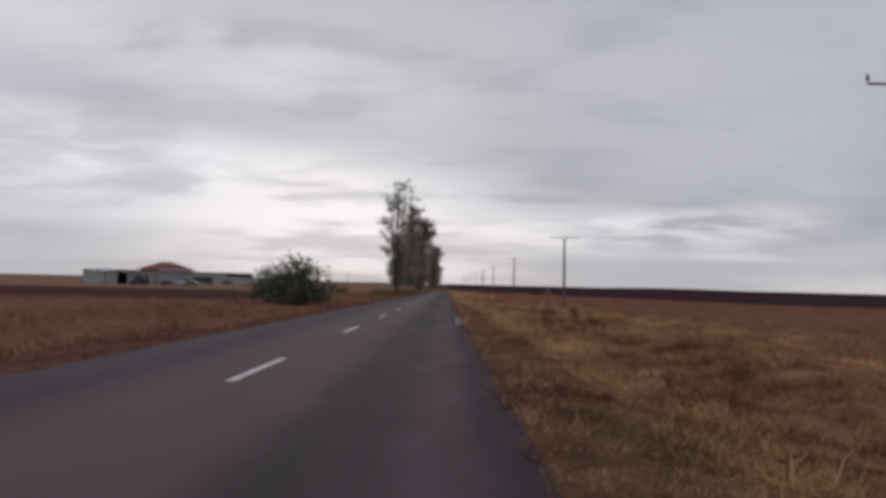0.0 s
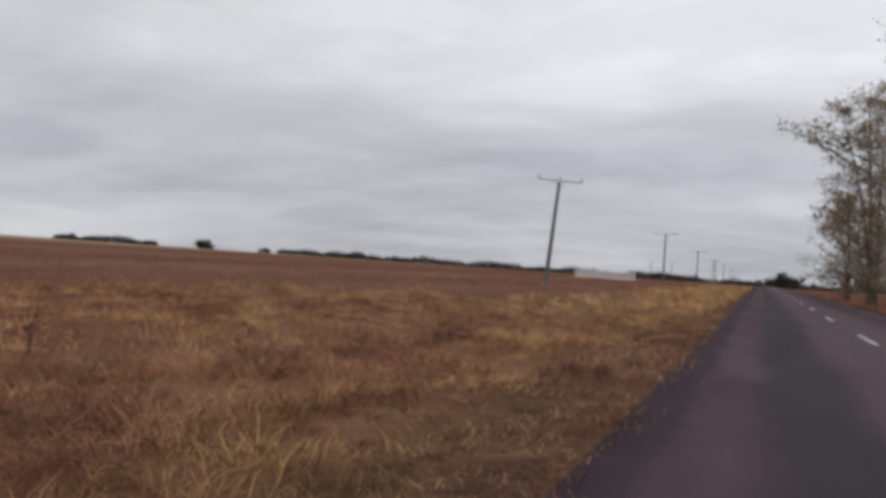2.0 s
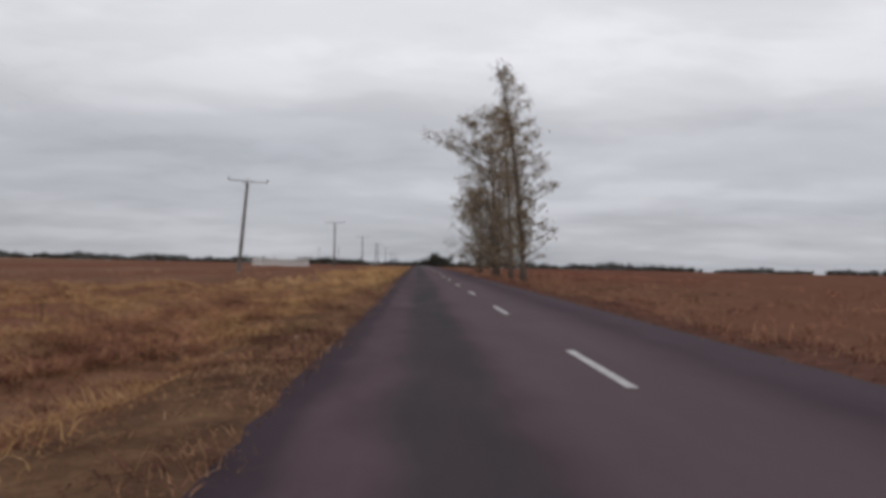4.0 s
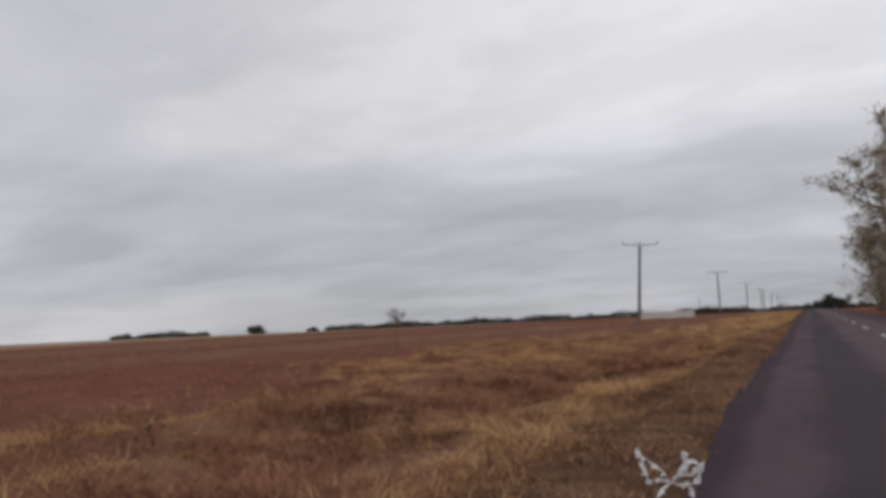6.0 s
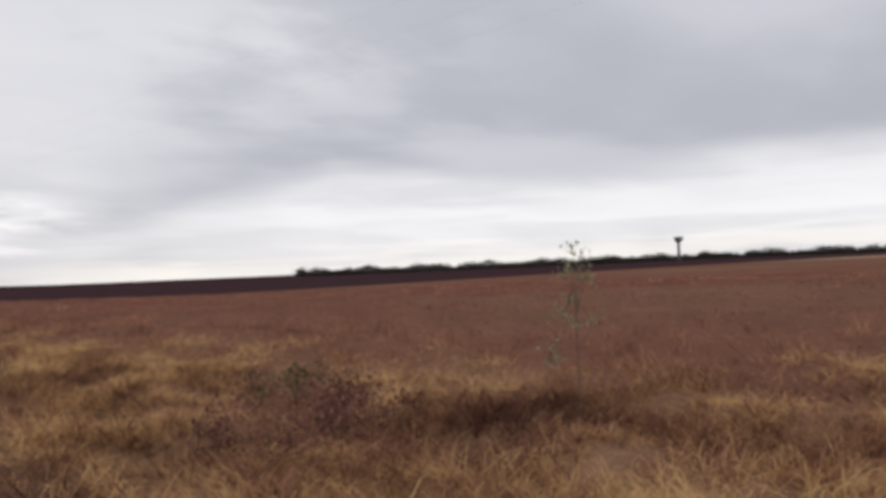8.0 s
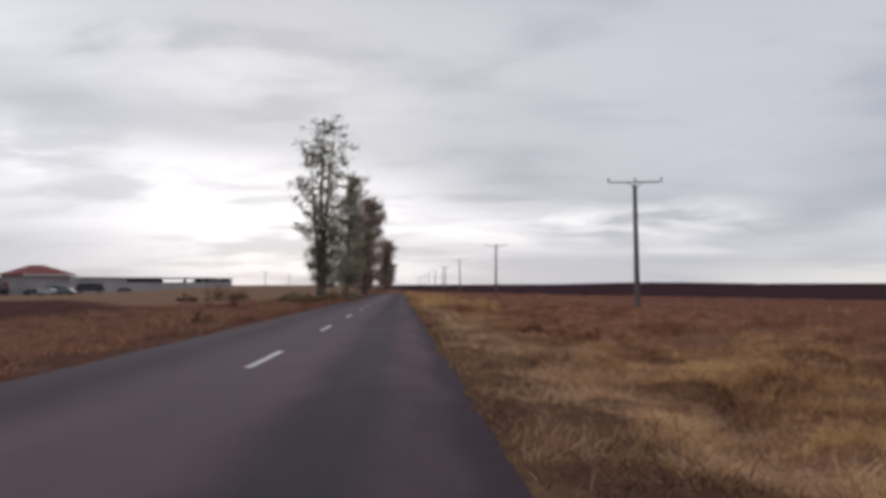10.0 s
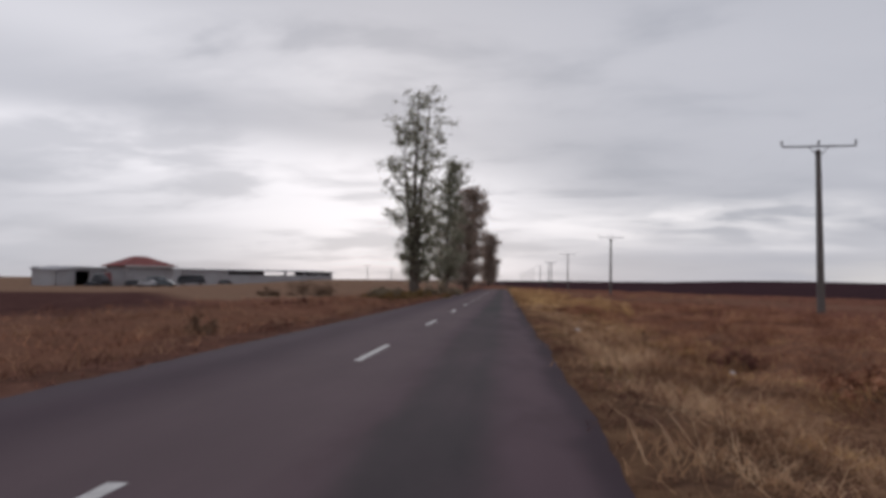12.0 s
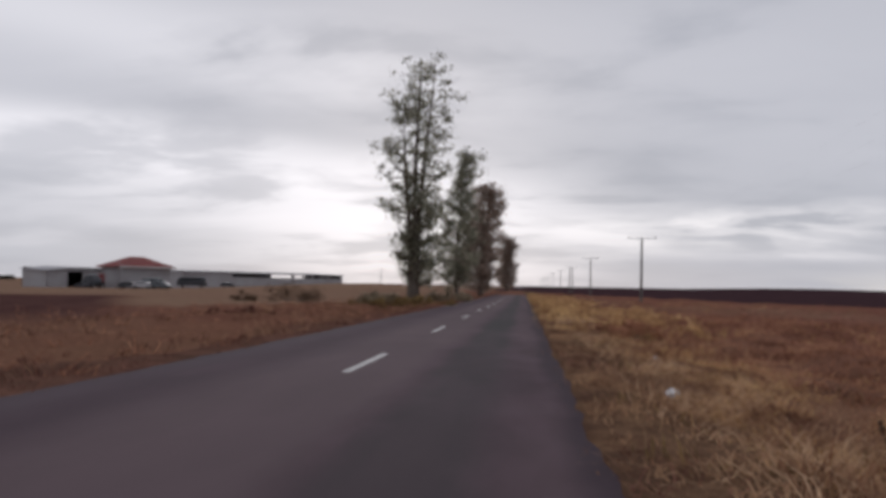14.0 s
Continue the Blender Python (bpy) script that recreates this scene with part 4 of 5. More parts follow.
    for e, r, n in tufts:
        v, f = leaf_cloud(nrng, [tuple(e)], [r], max(3, int(n)), size, 0.8)
        vs.append(v)
    v = np.concatenate(vs)
    crown = new("crown", mesh_from_arrays("crown", v, np.arange(len(v)).reshape(-1, 4), leafmat))
    crown.parent = top
    return top


def build_bush(x, y, w, h, seed, leafmat, label, name="bush", size=0.12, per=70, clumps=26, stem=0.035, base=0.25, trunk=0.0, puff=0.28, split=False):
    rng = random.Random(seed)
    nrng = np.random.default_rng(seed)
    top = new(name)
    top.location = (x, y, float(land(x, y)) - 0.05)
    tagged(top, label, "bush", group="bushes of the plain")
    wood, tips, rad = bmesh.new(), [], []
    for k in range(clumps):
        a, r = rng.uniform(0, 6.28), math.sqrt(rng.random()) * w / 2
        z = h * rng.uniform(base, 0.95) * (1 - 0.55 * (2 * r / w) ** 2)
        e = Vector((math.cos(a) * r, math.sin(a) * r, z))
        foot = Vector((e.x * 0.15, e.y * 0.15, trunk * rng.uniform(0.8, 1.0)))
        one = bmesh.new() if split else wood
        tube(one, [foot, foot.lerp(e, 0.5), e], [stem, stem * 0.6, stem * 0.25], 5, False)
        if split:
            part("stem", one, BARK, top)
        tips.append(e)
        rad.append(rng.uniform(0.8, 1.2) * puff * h)
    if trunk:
        tube(wood, [(0, 0, 0), (0.02, 0.01, trunk * 0.5), (0, 0, trunk)], [stem * 1.4, stem * 1.2, stem], 6)
    if trunk or not split:
        part("main_stem" if split else "stem", wood, BARK, top)
    else:
        wood.free()
    v, f = leaf_cloud(nrng, [tuple(p) for p in tips], rad, per, size, 0.8)
    v[:, 2] = np.maximum(v[:, 2], 0.02)
    crown = new("foliage", mesh_from_arrays("foliage", v, f, leafmat))
    crown.parent = top
    return top


# the group ahead on the left
TALL = ((0.07, 0.8, 2.6), (0.13, 2.2, 3.2), (0.22, 1.5, 3.0), (0.30, 1.4, 3.0), (0.37, 2.9, 2.4), (0.44, 2.2, 2.6), (0.53, 2.8, 2.9),
        (0.60, 3.2, 2.8), (0.67, 2.2, 2.9), (0.76, 2.4, 2.3), (0.84, 2.9, 2.5), (0.91, 2.7, 2.3), (0.96, 1.5, 2.2), (1.0, 0.5, 1.4))
build_tree(-9.2, 152, 22.2, TALL, 11, LEAF_GREEN, "tall grey-green poplar with a ragged open crown beside the road",
           stems=((0.1, 0.2, 0.99), (1.3, -0.5, 0.97), (-1.0, 0.4, 0.82)), trunk_r=0.40, limbs=130, twigs=6, leaves=25, size=0.13, puff=0.60, full=0.85, thin_top=0.8)
SLIM = ((0.08, 3.0, 1.8), (0.20, 4.2, 2.6), (0.42, 3.8, 2.8), (0.58, 2.9, 2.4), (0.74, 1.9, 1.9), (0.80, 0.6, 2.2), (0.88, 0.4, 2.9), (1.0, 0.4, 2.2))
build_tree(-9.2, 197, 21.6, SLIM, 12, LEAF_GREEN, "slimmer poplar with a thin top standing behind the tall one",
           stems=((1.0, 0.3, 1.0),), trunk_r=0.34, limbs=110, twigs=6, leaves=26, size=0.16, puff=0.7, full=0.85, thin_top=0.6)
BELL = ((0.05, 5.2, 1.6), (0.12, 6.4, 2.0), (0.25, 6.6, 2.4), (0.42, 5.6, 3.0), (0.60, 4.0, 4.0), (0.72, 3.0, 4.6), (0.86, 2.4, 5.0), (0.92, 1.6, 4.0), (1.0, 0.8, 2.8))
build_tree(-8.0, 236, 21.6, BELL, 13, LEAF_BROWN, "dense brownish roadside tree, widest near the ground",
           stems=((0.8, 0.0, 1.0), (2.2, 0.5, 0.92)), trunk_r=0.38, limbs=110, twigs=6, leaves=22, size=0.22, puff=1.0, full=0.9, thin_top=0.3)
build_tree(-9.4, 262, 19.0, BELL, 14, LEAF_BROWN, "dense brownish roadside tree farther down the row",
           stems=((0.5, 0.0, 1.0),), trunk_r=0.35, limbs=70, twigs=6, leaves=20, size=0.24, puff=1.0, full=0.85, thin_top=0.3)
FLAT = ((0.06, 3.2, 2.6), (0.18, 4.0, 3.6), (0.34, 4.2, 4.2), (0.60, 2.8, 2.8), (0.80, 2.8, 3.0), (0.94, 2.8, 4.4), (1.0, 2.0, 3.6))
build_tree(-6.4, 398, 20.4, FLAT, 15, LEAF_BROWN, "distant roadside tree with a dark flat-topped crown",
           stems=((0.4, 0.0, 1.0), (2.0, 0.0, 0.98)), trunk_r=0.35, limbs=70, twigs=6, leaves=20, size=0.28, puff=1.2)
build_tree(-6.9, 432, 18.0, FLAT, 16, LEAF_BROWN, "distant roadside tree at the end of the row",
           stems=((-0.4, 0.0, 1.0),), trunk_r=0.35, limbs=44, twigs=6, leaves=18, size=0.28, puff=1.1)
# the group behind on the left
WISPY = ((0.08, 1.2, 0.8), (0.18, 2.5, 1.0), (0.30, 2.3, 1.0), (0.42, 2.9, 1.1), (0.57, 2.6, 1.0), (0.70, 1.8, 0.9), (0.83, 1.8, 0.8), (0.93, 0.9, 0.9), (1.0, 0.4, 0.6))
build_tree(-9.3, -46, 19.0, WISPY, 21, LEAF_OLIVE, "tall thin poplar with a bent tip and half its leaves gone",
           stems=((2.7, 0.2, 1.0),), trunk_r=0.28, limbs=84, twigs=6, leaves=17, size=0.10, puff=0.48, full=0.75, thin_top=0.35)
NARROW = ((0.07, 1.0, 1.4), (0.20, 1.4, 1.8), (0.45, 1.5, 1.7), (0.70, 1.4, 1.9), (0.90, 1.0, 1.8), (1.0, 0.4, 1.0))
build_tree(-9.3, -55, 17.0, NARROW, 22, LEAF_OLIVE, "half-bare poplar with brown leaves in the row",
           stems=((1.2, 0.0, 1.0),), trunk_r=0.25, limbs=70, twigs=6, leaves=17, size=0.105, puff=0.55, full=0.8, thin_top=0.3)
BROAD = ((0.05, 1.4, 1.8), (0.16, 1.8, 3.2), (0.34, 1.8, 3.4), (0.50, 1.8, 4.0), (0.68, 1.9, 3.8), (0.84, 2.0, 3.0), (0.94, 1.6, 1.8), (1.0, 0.9, 1.0))
build_tree(-9.3, -71, 20.0, BROAD, 23, LEAF_OLIVE, "half-bare roadside tree with a long side limb",
           stems=((1.2, 0.0, 1.0), (3.2, 0.4, 0.92), (-0.2, 0.0, 0.95)), trunk_r=0.25, limbs=140, twigs=7, leaves=18, size=0.11, puff=0.62, full=0.9, thin_top=0.3,
           arms=((0.66, 7.6, 0.5, 2.9, 22), (0.60, 6.0, -0.4, 3.4, 16), (0.70, 5.6, 0.3, 2.6, 14)))
LOW = ((0.03, 2.4, 2.6), (0.12, 3.4, 4.0), (0.35, 3.8, 4.4), (0.60, 3.4, 4.0), (0.82, 2.6, 2.8), (1.0, 0.9, 1.2))
build_tree(-9.3, -92, 12.5, LOW, 24, LEAF_OLIVE, "low dense brownish roadside tree at the end of the row",
           stems=((0.4, 0.0, 1.0), (1.2, 0.3, 0.8)), trunk_r=0.27, limbs=90, twigs=6, leaves=15, size=0.13, puff=0.75)

build_bush(-11.2, 60, 5.4, 3.6, 31, LEAF_BUSH, "round dark green bush at the edge of the opposite verge", clumps=44, per=130, base=0.12)
build_bush(-21.5, 157, 5.2, 2.3, 32, DARK_OLIVE, "brown leafless-looking bush at the edge of the stubble", size=0.07, per=90, clumps=34, base=0.05, stem=0.02)
build_bush(-25.6, 155.5, 2.4, 1.0, 45, DARK_OLIVE, "low brown weed bush on the stubble", size=0.06, base=0.05, stem=0.01)
build_bush(-13.4, 120.7, 3.0, 0.7, 46, DARK_RUSSET, "patch of dark dead weeds on the opposite verge", size=0.06, base=0.05, stem=0.01)
build_bush(-7.6, 168, 4.5, 1.9, 33, LEAF_OLIVE, "low scrub at the foot of the tall poplar", size=0.15)
build_bush(-11.5, 149, 3.5, 1.2, 34, LEAF_OLIVE, "low scrub round the trunk of the tall poplar", size=0.15)


def build_sapling(x, y, h, w, seed):
    """A young tree: one thin stem and a fan of nearly bare twigs."""
    rng = random.Random(seed)
    nrng = np.random.default_rng(seed)
    top = new("sapling")
    top.location = (x, y, float(land(x, y)) - 0.05)
    tagged(top, "thin young sapling with nearly bare twigs in the field", "tree")
    bm, tips = bmesh.new(), []
    fork = h * 0.55
    tube(bm, [(0, 0, 0), (0.03, 0.02, fork * 0.6), (0, 0, fork), (-0.02, 0.0, h * 0.8)], [0.030, 0.024, 0.02, 0.008], 7)
    for k in range(19):
        a = k * 2.4
        b = Vector((0, 0, fork + rng.uniform(-0.15, 0.5) * (h - fork)))
        r = rng.uniform(0.35, 1.0) * w / 2
        e = Vector((math.cos(a) * r, math.sin(a) * r, h * rng.uniform(0.82, 1.0) - 0.25 * r))
        m = b.lerp(e, 0.5) + Vector((0, 0, -0.08))
        tube(bm, [b, m, e], [0.013, 0.009, 0.004], 5, False)
        for j in range(4):
            q = b.lerp(m, rng.random()) if j == 0 else m.lerp(e, rng.random())
            g = q + Vector((rng.uniform(-1, 1), rng.uniform(-1, 1), rng.uniform(0.2, 1.0))) * 0.22
            tube(bm, [q, g], [0.006, 0.003], 4, False)
            tips.append(g)
        tips.append(e)
    part("stem", bm, BARK, top)
    v, f = leaf_cloud(nrng, [tuple(p) for p in tips], [0.12] * len(tips), 3, 0.030, 0.9)
    crown = new("foliage", mesh_from_arrays("foliage", v, f, LEAF_OLIVE))
    crown.parent = top


build_sapling(18.4, -0.97, 2.2, 1.2, 35)
build_bush(6.5, 49.45, 0.46, 1.95, 36, PALE_WEED, "tall thin weed with pale green leaves in the verge", name="tall_weed", size=0.024, per=22, clumps=13, stem=0.004, base=0.80, trunk=1.4, puff=0.055, split=True)
build_bush(4.4, 32.2, 0.5, 1.5, 37, DARK_OLIVE, "tall dark dried weed standing in the verge grass", name="tall_weed", size=0.03, per=40, clumps=12, stem=0.008, base=0.3, puff=0.10, split=True)
build_bush(7.3, 54.4, 1.5, 0.75, 38, GREY_WEED, "green leafy weed standing in the verge", size=0.03, per=46, clumps=24, stem=0.008, puff=0.22, base=0.15)
build_bush(4.4, 60.2, 3.8, 0.40, 39, GREY_WEED, "grey-green weeds in a dip of the verge", size=0.03, per=80, clumps=50, stem=0.008, puff=0.6)
build_bush(6.4, 36.6, 2.4, 0.4, 40, DARK_RUSSET, "dark dead weeds lying in the verge", size=0.03, per=80, clumps=24, stem=0.006, puff=0.7)
build_bush(5.2, 80.6, 1.6, 0.5, 47, RUSSET, "low red-brown dead weed bush behind the straw ridge", size=0.045, per=40, clumps=18, stem=0.008)
build_bush(4.9, 86.5, 1.3, 0.5, 48, DARK_RUSSET, "small dark dead weed bush behind the straw ridge", size=0.045, per=40, clumps=14, stem=0.008)
# low weeds added in dark colour to stand in for a shaded hollow
build_bush(5.5, 52.2, 3.4, 0.42, 49, DARK_RUSSET, "red-brown dead weeds sunk in the verge, coloured dark for the shade of a hollow", size=0.026, per=110, clumps=46, stem=0.006, puff=0.75)
build_bush(3.2, 11.0, 0.5, 0.9, 41, RUSSET, "reddish dead weed standing by the shoulder", size=0.035, per=20, clumps=8, stem=0.008)

build_bush(-7.9, 90.0, 0.8, 1.0, 42, DARK_OLIVE, "small upright brown weed on the opposite verge", size=0.035, per=50, clumps=20, stem=0.01, puff=0.16, base=0.1)
build_bush(3.9, 110.6, 2.2, 0.6, 43, RUSSET, "low dead weed bush beside the far verge", size=0.06, per=70, clumps=30, stem=0.01, base=0.1)
build_bush(-9.4, 147, 9.0, 1.0, 44, GREENISH, "rough green grass mound round the poplar's foot", name="grass_mound", size=0.09, per=110, clumps=50, stem=0.008, base=0.05)

wr = random.Random(77)
for k in range(7):
    build_weed(wr.uniform(3.5, 9.5), wr.uniform(-8, 95), wr.uniform(0.4, 0.6), 100 + k)
for k, (wx, wy) in enumerate(((7.3, 46.0), (7.5, 46.2), (7.2, 43.6), (7.05, 42.7), (7.3, 42.9))):
    build_weed(wx, wy, 0.6, 200 + k, heads=9)


# ---------------------------------------------------------------- distant woods
def build_wood(name, label, az0, az1, dist, height, depth, seed, step=7.0, gaps=0.0, size=1.0, origin=(0, 30)):
    """A far belt of trees: many ragged clumps along an arc of the horizon."""
    rng = np.random.default_rng(seed)
    n = int(abs(az1 - az0) * math.pi / 180 * dist / step)
    cs, rs = [], []
    for k in range(n):
        a = math.radians(az0 + (az1 - az0) * (k + rng.uniform(0, 1)) / n)
        g = math.sin(k * 0.21 + seed) + 0.7 * math.sin(k * 0.53 + 2 * seed)
        if g < gaps * 3.4 - 1.7:
            continue
        d = dist + rng.uniform(-0.5, 0.5) * depth
        h = height * (0.7 + 0.18 * g + rng.uniform(-0.15, 0.2))
        x, y = origin[0] - math.sin(a) * d, origin[1] + math.cos(a) * d
        z = float(land(x, y))
        for zz in (0.10, 0.32, 0.58):
            cs.append((x + rng.normal(0, 1), y + rng.normal(0, 1), z + h * zz))
            rs.append(h * (0.62 if zz < 0.4 else 0.45))
    v, f = leaf_cloud(rng, cs, rs, 48, size, 0.75)
    v[:, 2] = np.maximum(v[:, 2], -3.2)
    tagged(new(name, mesh_from_arrays(name, v, f, LEAF_FAR)), label, "woodland", kind="stuff")


build_wood("far_wood", "dark belt of woodland on the horizon beyond the ploughed field", -38.5, -62, 900, 10.5, 60, 51, step=2.2, size=1.0)
build_wood("far_wood_edge", "dark woodland edge thinning out along the horizon", -60, -84, 1050, 11, 60, 52, step=2.2, size=1.1)
build_wood("far_hedge", "low dark wood on the horizon", -133.3, -139.3, 1500, 14, 40, 53, step=3.5, size=1.3)
build_wood("far_hedge_gap", "broken line of dark trees on the horizon", -146.0, -153, 1500, 13, 40, 54, gaps=0.12, step=3.5, size=1.2)
build_wood("far_thicket", "low dark thicket along the horizon behind", -150, -176, 600, 5.8, 40, 55, gaps=0.0, step=1.8, size=0.6)
build_wood("far_thicket_rear", "dark thicket across the end of the road behind", -172, -198, 480, 4.6, 30, 56, gaps=0.05, step=1.8, size=0.5)
build_wood("far_hedge_ahead", "low dark hedge on the horizon beyond the farm", 33.5, 42, 900, 6.0, 40, 58, step=2.2, size=0.8, origin=(0, 75))
build_wood("far_thicket_left", "low dark thicket beyond the opposite field", -196, -240, 650, 4.6, 40, 57, gaps=0.2, step=2.2, size=0.6)
build_bush(736, -926, 24, 14, 61, LEAF_FAR, "lone round dark clump of trees on the horizon", size=1.0, per=90, base=0.02)
build_bush(-10.5, -330, 16, 6.2, 62, LEAF_FAR, "large dark round bush beside the road far behind", size=0.4, per=120, base=0.02)


def build_water_tower(x, y):
    top = new("water_tower")
    top.location = (x, y, float(land(x, y)))
    tagged(top, "distant grey water tower with a flared tank", "water tower")
    bm = bmesh.new()
    tube(bm, [(0, 0, 0), (0, 0, 12), (0, 0, 21)], [2.2, 1.6, 1.6], 14)
    part("shaft", bm, TOWER_GREY, top)
    bm = bmesh.new()
    tube(bm, [(0, 0, 20.5), (0, 0, 24), (0, 0, 27), (0, 0, 28)], [1.7, 4.6, 5.6, 5.2], 18)
    part("tank", bm, TOWER_GREY, top)


build_water_tower(1000 * math.sin(radians(65.8)), 45 + 1000 * math.cos(radians(65.8)))


# ---------------------------------------------------------------- power line
POLE_X, POLE_Y, SPAN, POLE_H, ARM = 16.94, 28.45, 85.4, 8.9, 1.9


def build_pole():
    top = new("power_pole")
    tagged(top, "tapered grey concrete power pole with steel crossarm and insulators", "power pole", group="poles of the power line")
    bm = bmesh.new()
    lo = [bm.verts.new((sx * 0.19, sy * 0.15, -0.6)) for sx, sy in ((-1, -1), (1, -1), (1, 1), (-1, 1))]
    hi = [bm.verts.new((sx * 0.12, sy * 0.09, POLE_H)) for sx, sy in ((-1, -1), (1, -1), (1, 1), (-1, 1))]
    for i in range(4):
        bm.faces.new((lo[i], lo[(i + 1) % 4], hi[(i + 1) % 4], hi[i]))
    bm.faces.new(hi)
    bmesh.ops.bevel(bm, geom=[e for e in bm.edges], offset=0.025, segments=2, affect="EDGES", profile=0.5)
    part("shaft", bm, CONCRETE, top)
    bm = bmesh.new()
    for s in (-1, 1):
        tube(bm, [(0, -0.11, POLE_H + 0.16), (s * ARM, -0.11, POLE_H + 0.16)], [0.05, 0.045], 6)
    part("crossarm", bm, STEEL, top)
    for s in (-1, 1):
        bm = bmesh.new()
        tube(bm, [(s * 0.10, -0.11, POLE_H - 0.28), (s * 0.52, -0.11, POLE_H + 0.14)], [0.026, 0.026], 6)
        part("brace", bm, STEEL, top)
    for s in (-1, 0, 1):
        bm = bmesh.new()
        z = POLE_H + 0.2
        tube(bm, [(s * ARM, -0.11, z - 0.02), (s * ARM, -0.11, z + 0.07), (s * ARM, -0.11, z + 0.09), (s * ARM, -0.11, z + 0.16),
                  (s * ARM, -0.11, z + 0.18), (s * ARM, -0.11, z + 0.25), (s * ARM, -0.11, z + 0.30)],
             [0.02, 0.03, 0.075, 0.05, 0.07, 0.045, 0.02], 10)
        part("insulator", bm, PORCELAIN, top)
    return top


def build_twin_pole():
    """A strain pole: two shafts side by side under one crossarm."""
    top = new("twin_power_pole")
    tagged(top, "double-shafted grey concrete strain pole of the power line", "power pole", group="poles of the power line")
    for s in (-1, 1):
        bm = bmesh.new()
        tube(bm, [(s * 0.62, 0, -0.6), (s * 0.5, 0, POLE_H * 0.5), (s * 0.42, 0, POLE_H)], [0.20, 0.17, 0.13], 8)
        part("shaft", bm, CONCRETE, top)
    bm = bmesh.new()
    box(bm, (-ARM, -0.18, POLE_H + 0.02), (ARM, -0.08, POLE_H + 0.16), 0.01)
    part("crossarm", bm, STEEL, top)
    for z in (2.6, 5.6):
        bm = bmesh.new()
        box(bm, (-0.6, -0.05, z), (0.6, 0.05, z + 0.14), 0.01)
        part("tie_bar", bm, STEEL, top)
    for s in (-1, 0, 1):
        bm = bmesh.new()
        z = POLE_H + 0.14
        tube(bm, [(s * ARM * 0.97, -0.13, z), (s * ARM * 0.97, -0.13, z + 0.1), (s * ARM * 0.97, -0.13, z + 0.2), (s * ARM * 0.97, -0.13, z + 0.32)], [0.025, 0.08, 0.06, 0.02], 8)
        part("insulator", bm, PORCELAIN, top)
    return top


first = build_pole()
first.matrix_basis = pose(POLE_X, POLE_Y, float(land(POLE_X, POLE_Y)), 0, 0, 0)
pr = random.Random(9)
for k in range(-7, 11):
    if k in (0, 4, -4):
        continue
    y = POLE_Y + SPAN * k
    copy_thing(first, pose(POLE_X + (0.42 if k == -1 else pr.uniform(-0.15, 0.15)), y, float(land(POLE_X, y)), pr.uniform(-0.6, 0.6), -4.2 if k == -1 else -0.6 if k == 1 else pr.uniform(-0.8, 0.8), pr.uniform(-3, 3)))

twin = build_twin_pole()
twin.matrix_basis = pose(POLE_X, POLE_Y + 4 * SPAN, float(land(POLE_X, POLE_Y + 4 * SPAN)), 0, 0, 2)
copy_thing(twin, pose(POLE_X, POLE_Y - 4 * SPAN, float(land(POLE_X, POLE_Y - 4 * SPAN)), 0, 0, -2))


def build_wires():
    for s in (-1, 0, 1):
        bm = bmesh.new()
        pts = []
        for k in range(-7, 10):
            y0 = POLE_Y + SPAN * k
            za = float(land(POLE_X, y0)) + POLE_H + 0.5
            zb = float(land(POLE_X, y0 + SPAN)) + POLE_H + 0.5
            for j in range(14):
                q = j / 14
                pts.append((POLE_X + s * ARM, y0 + SPAN * q, za + (zb - za) * q - 4 * 1.1 * q * (1 - q)))
        tube(bm, pts, [0.0013] * len(pts), 4, False)
        tagged(part("power_cable", bm, CABLE), "thin sagging aluminium power cable between the poles", "cable", group="cables of the power line")


build_wires()
# a second line far to the left ahead, and one crossing the plain far behind
for px, py in ((-66, 455), (-66, 540), (53, -412), (43, -416)):
    copy_thing(first, pose(px, py, float(land(px, py)), 0, 0, 8))


# ---------------------------------------------------------------- the farm ahead on the left
FARM_EYE = (0.05, 72.3)


def farm_at(az, d):
    a = radians(az)
    return Vector((FARM_EYE[0] - math.sin(a) * d, FARM_EYE[1] + math.cos(a) * d, 0))


def wall_box(bm, a, b, depth, z0, z1, back, z1a=None):
    """A box standing on the line a-b, reaching back from it; z1a is its height at a where that differs."""
    d = (b - a).normalized()
    n = Vector((-d.y, d.x, 0)) * (1 if back > 0 else -1)
    ps = [a, b, b + n * depth, a + n * depth]
    lo = [bm.verts.new((p.x, p.y, z0)) for p in ps]
    za = z1 if z1a is None else z1a
    hi = [bm.verts.new((p.x, p.y, z)) for p, z in zip(ps, (za, z1, z1, za))]
    for i in range(4):
        bm.faces.new((lo[i], lo[(i + 1) % 4], hi[(i + 1) % 4], hi[i]))
    bm.faces.new(hi)
    bm.faces.new(lo[::-1])
    bmesh.ops.recalc_face_normals(bm, faces=bm.faces)


def lerp2(a, b, t):
    return a + (b - a) * t


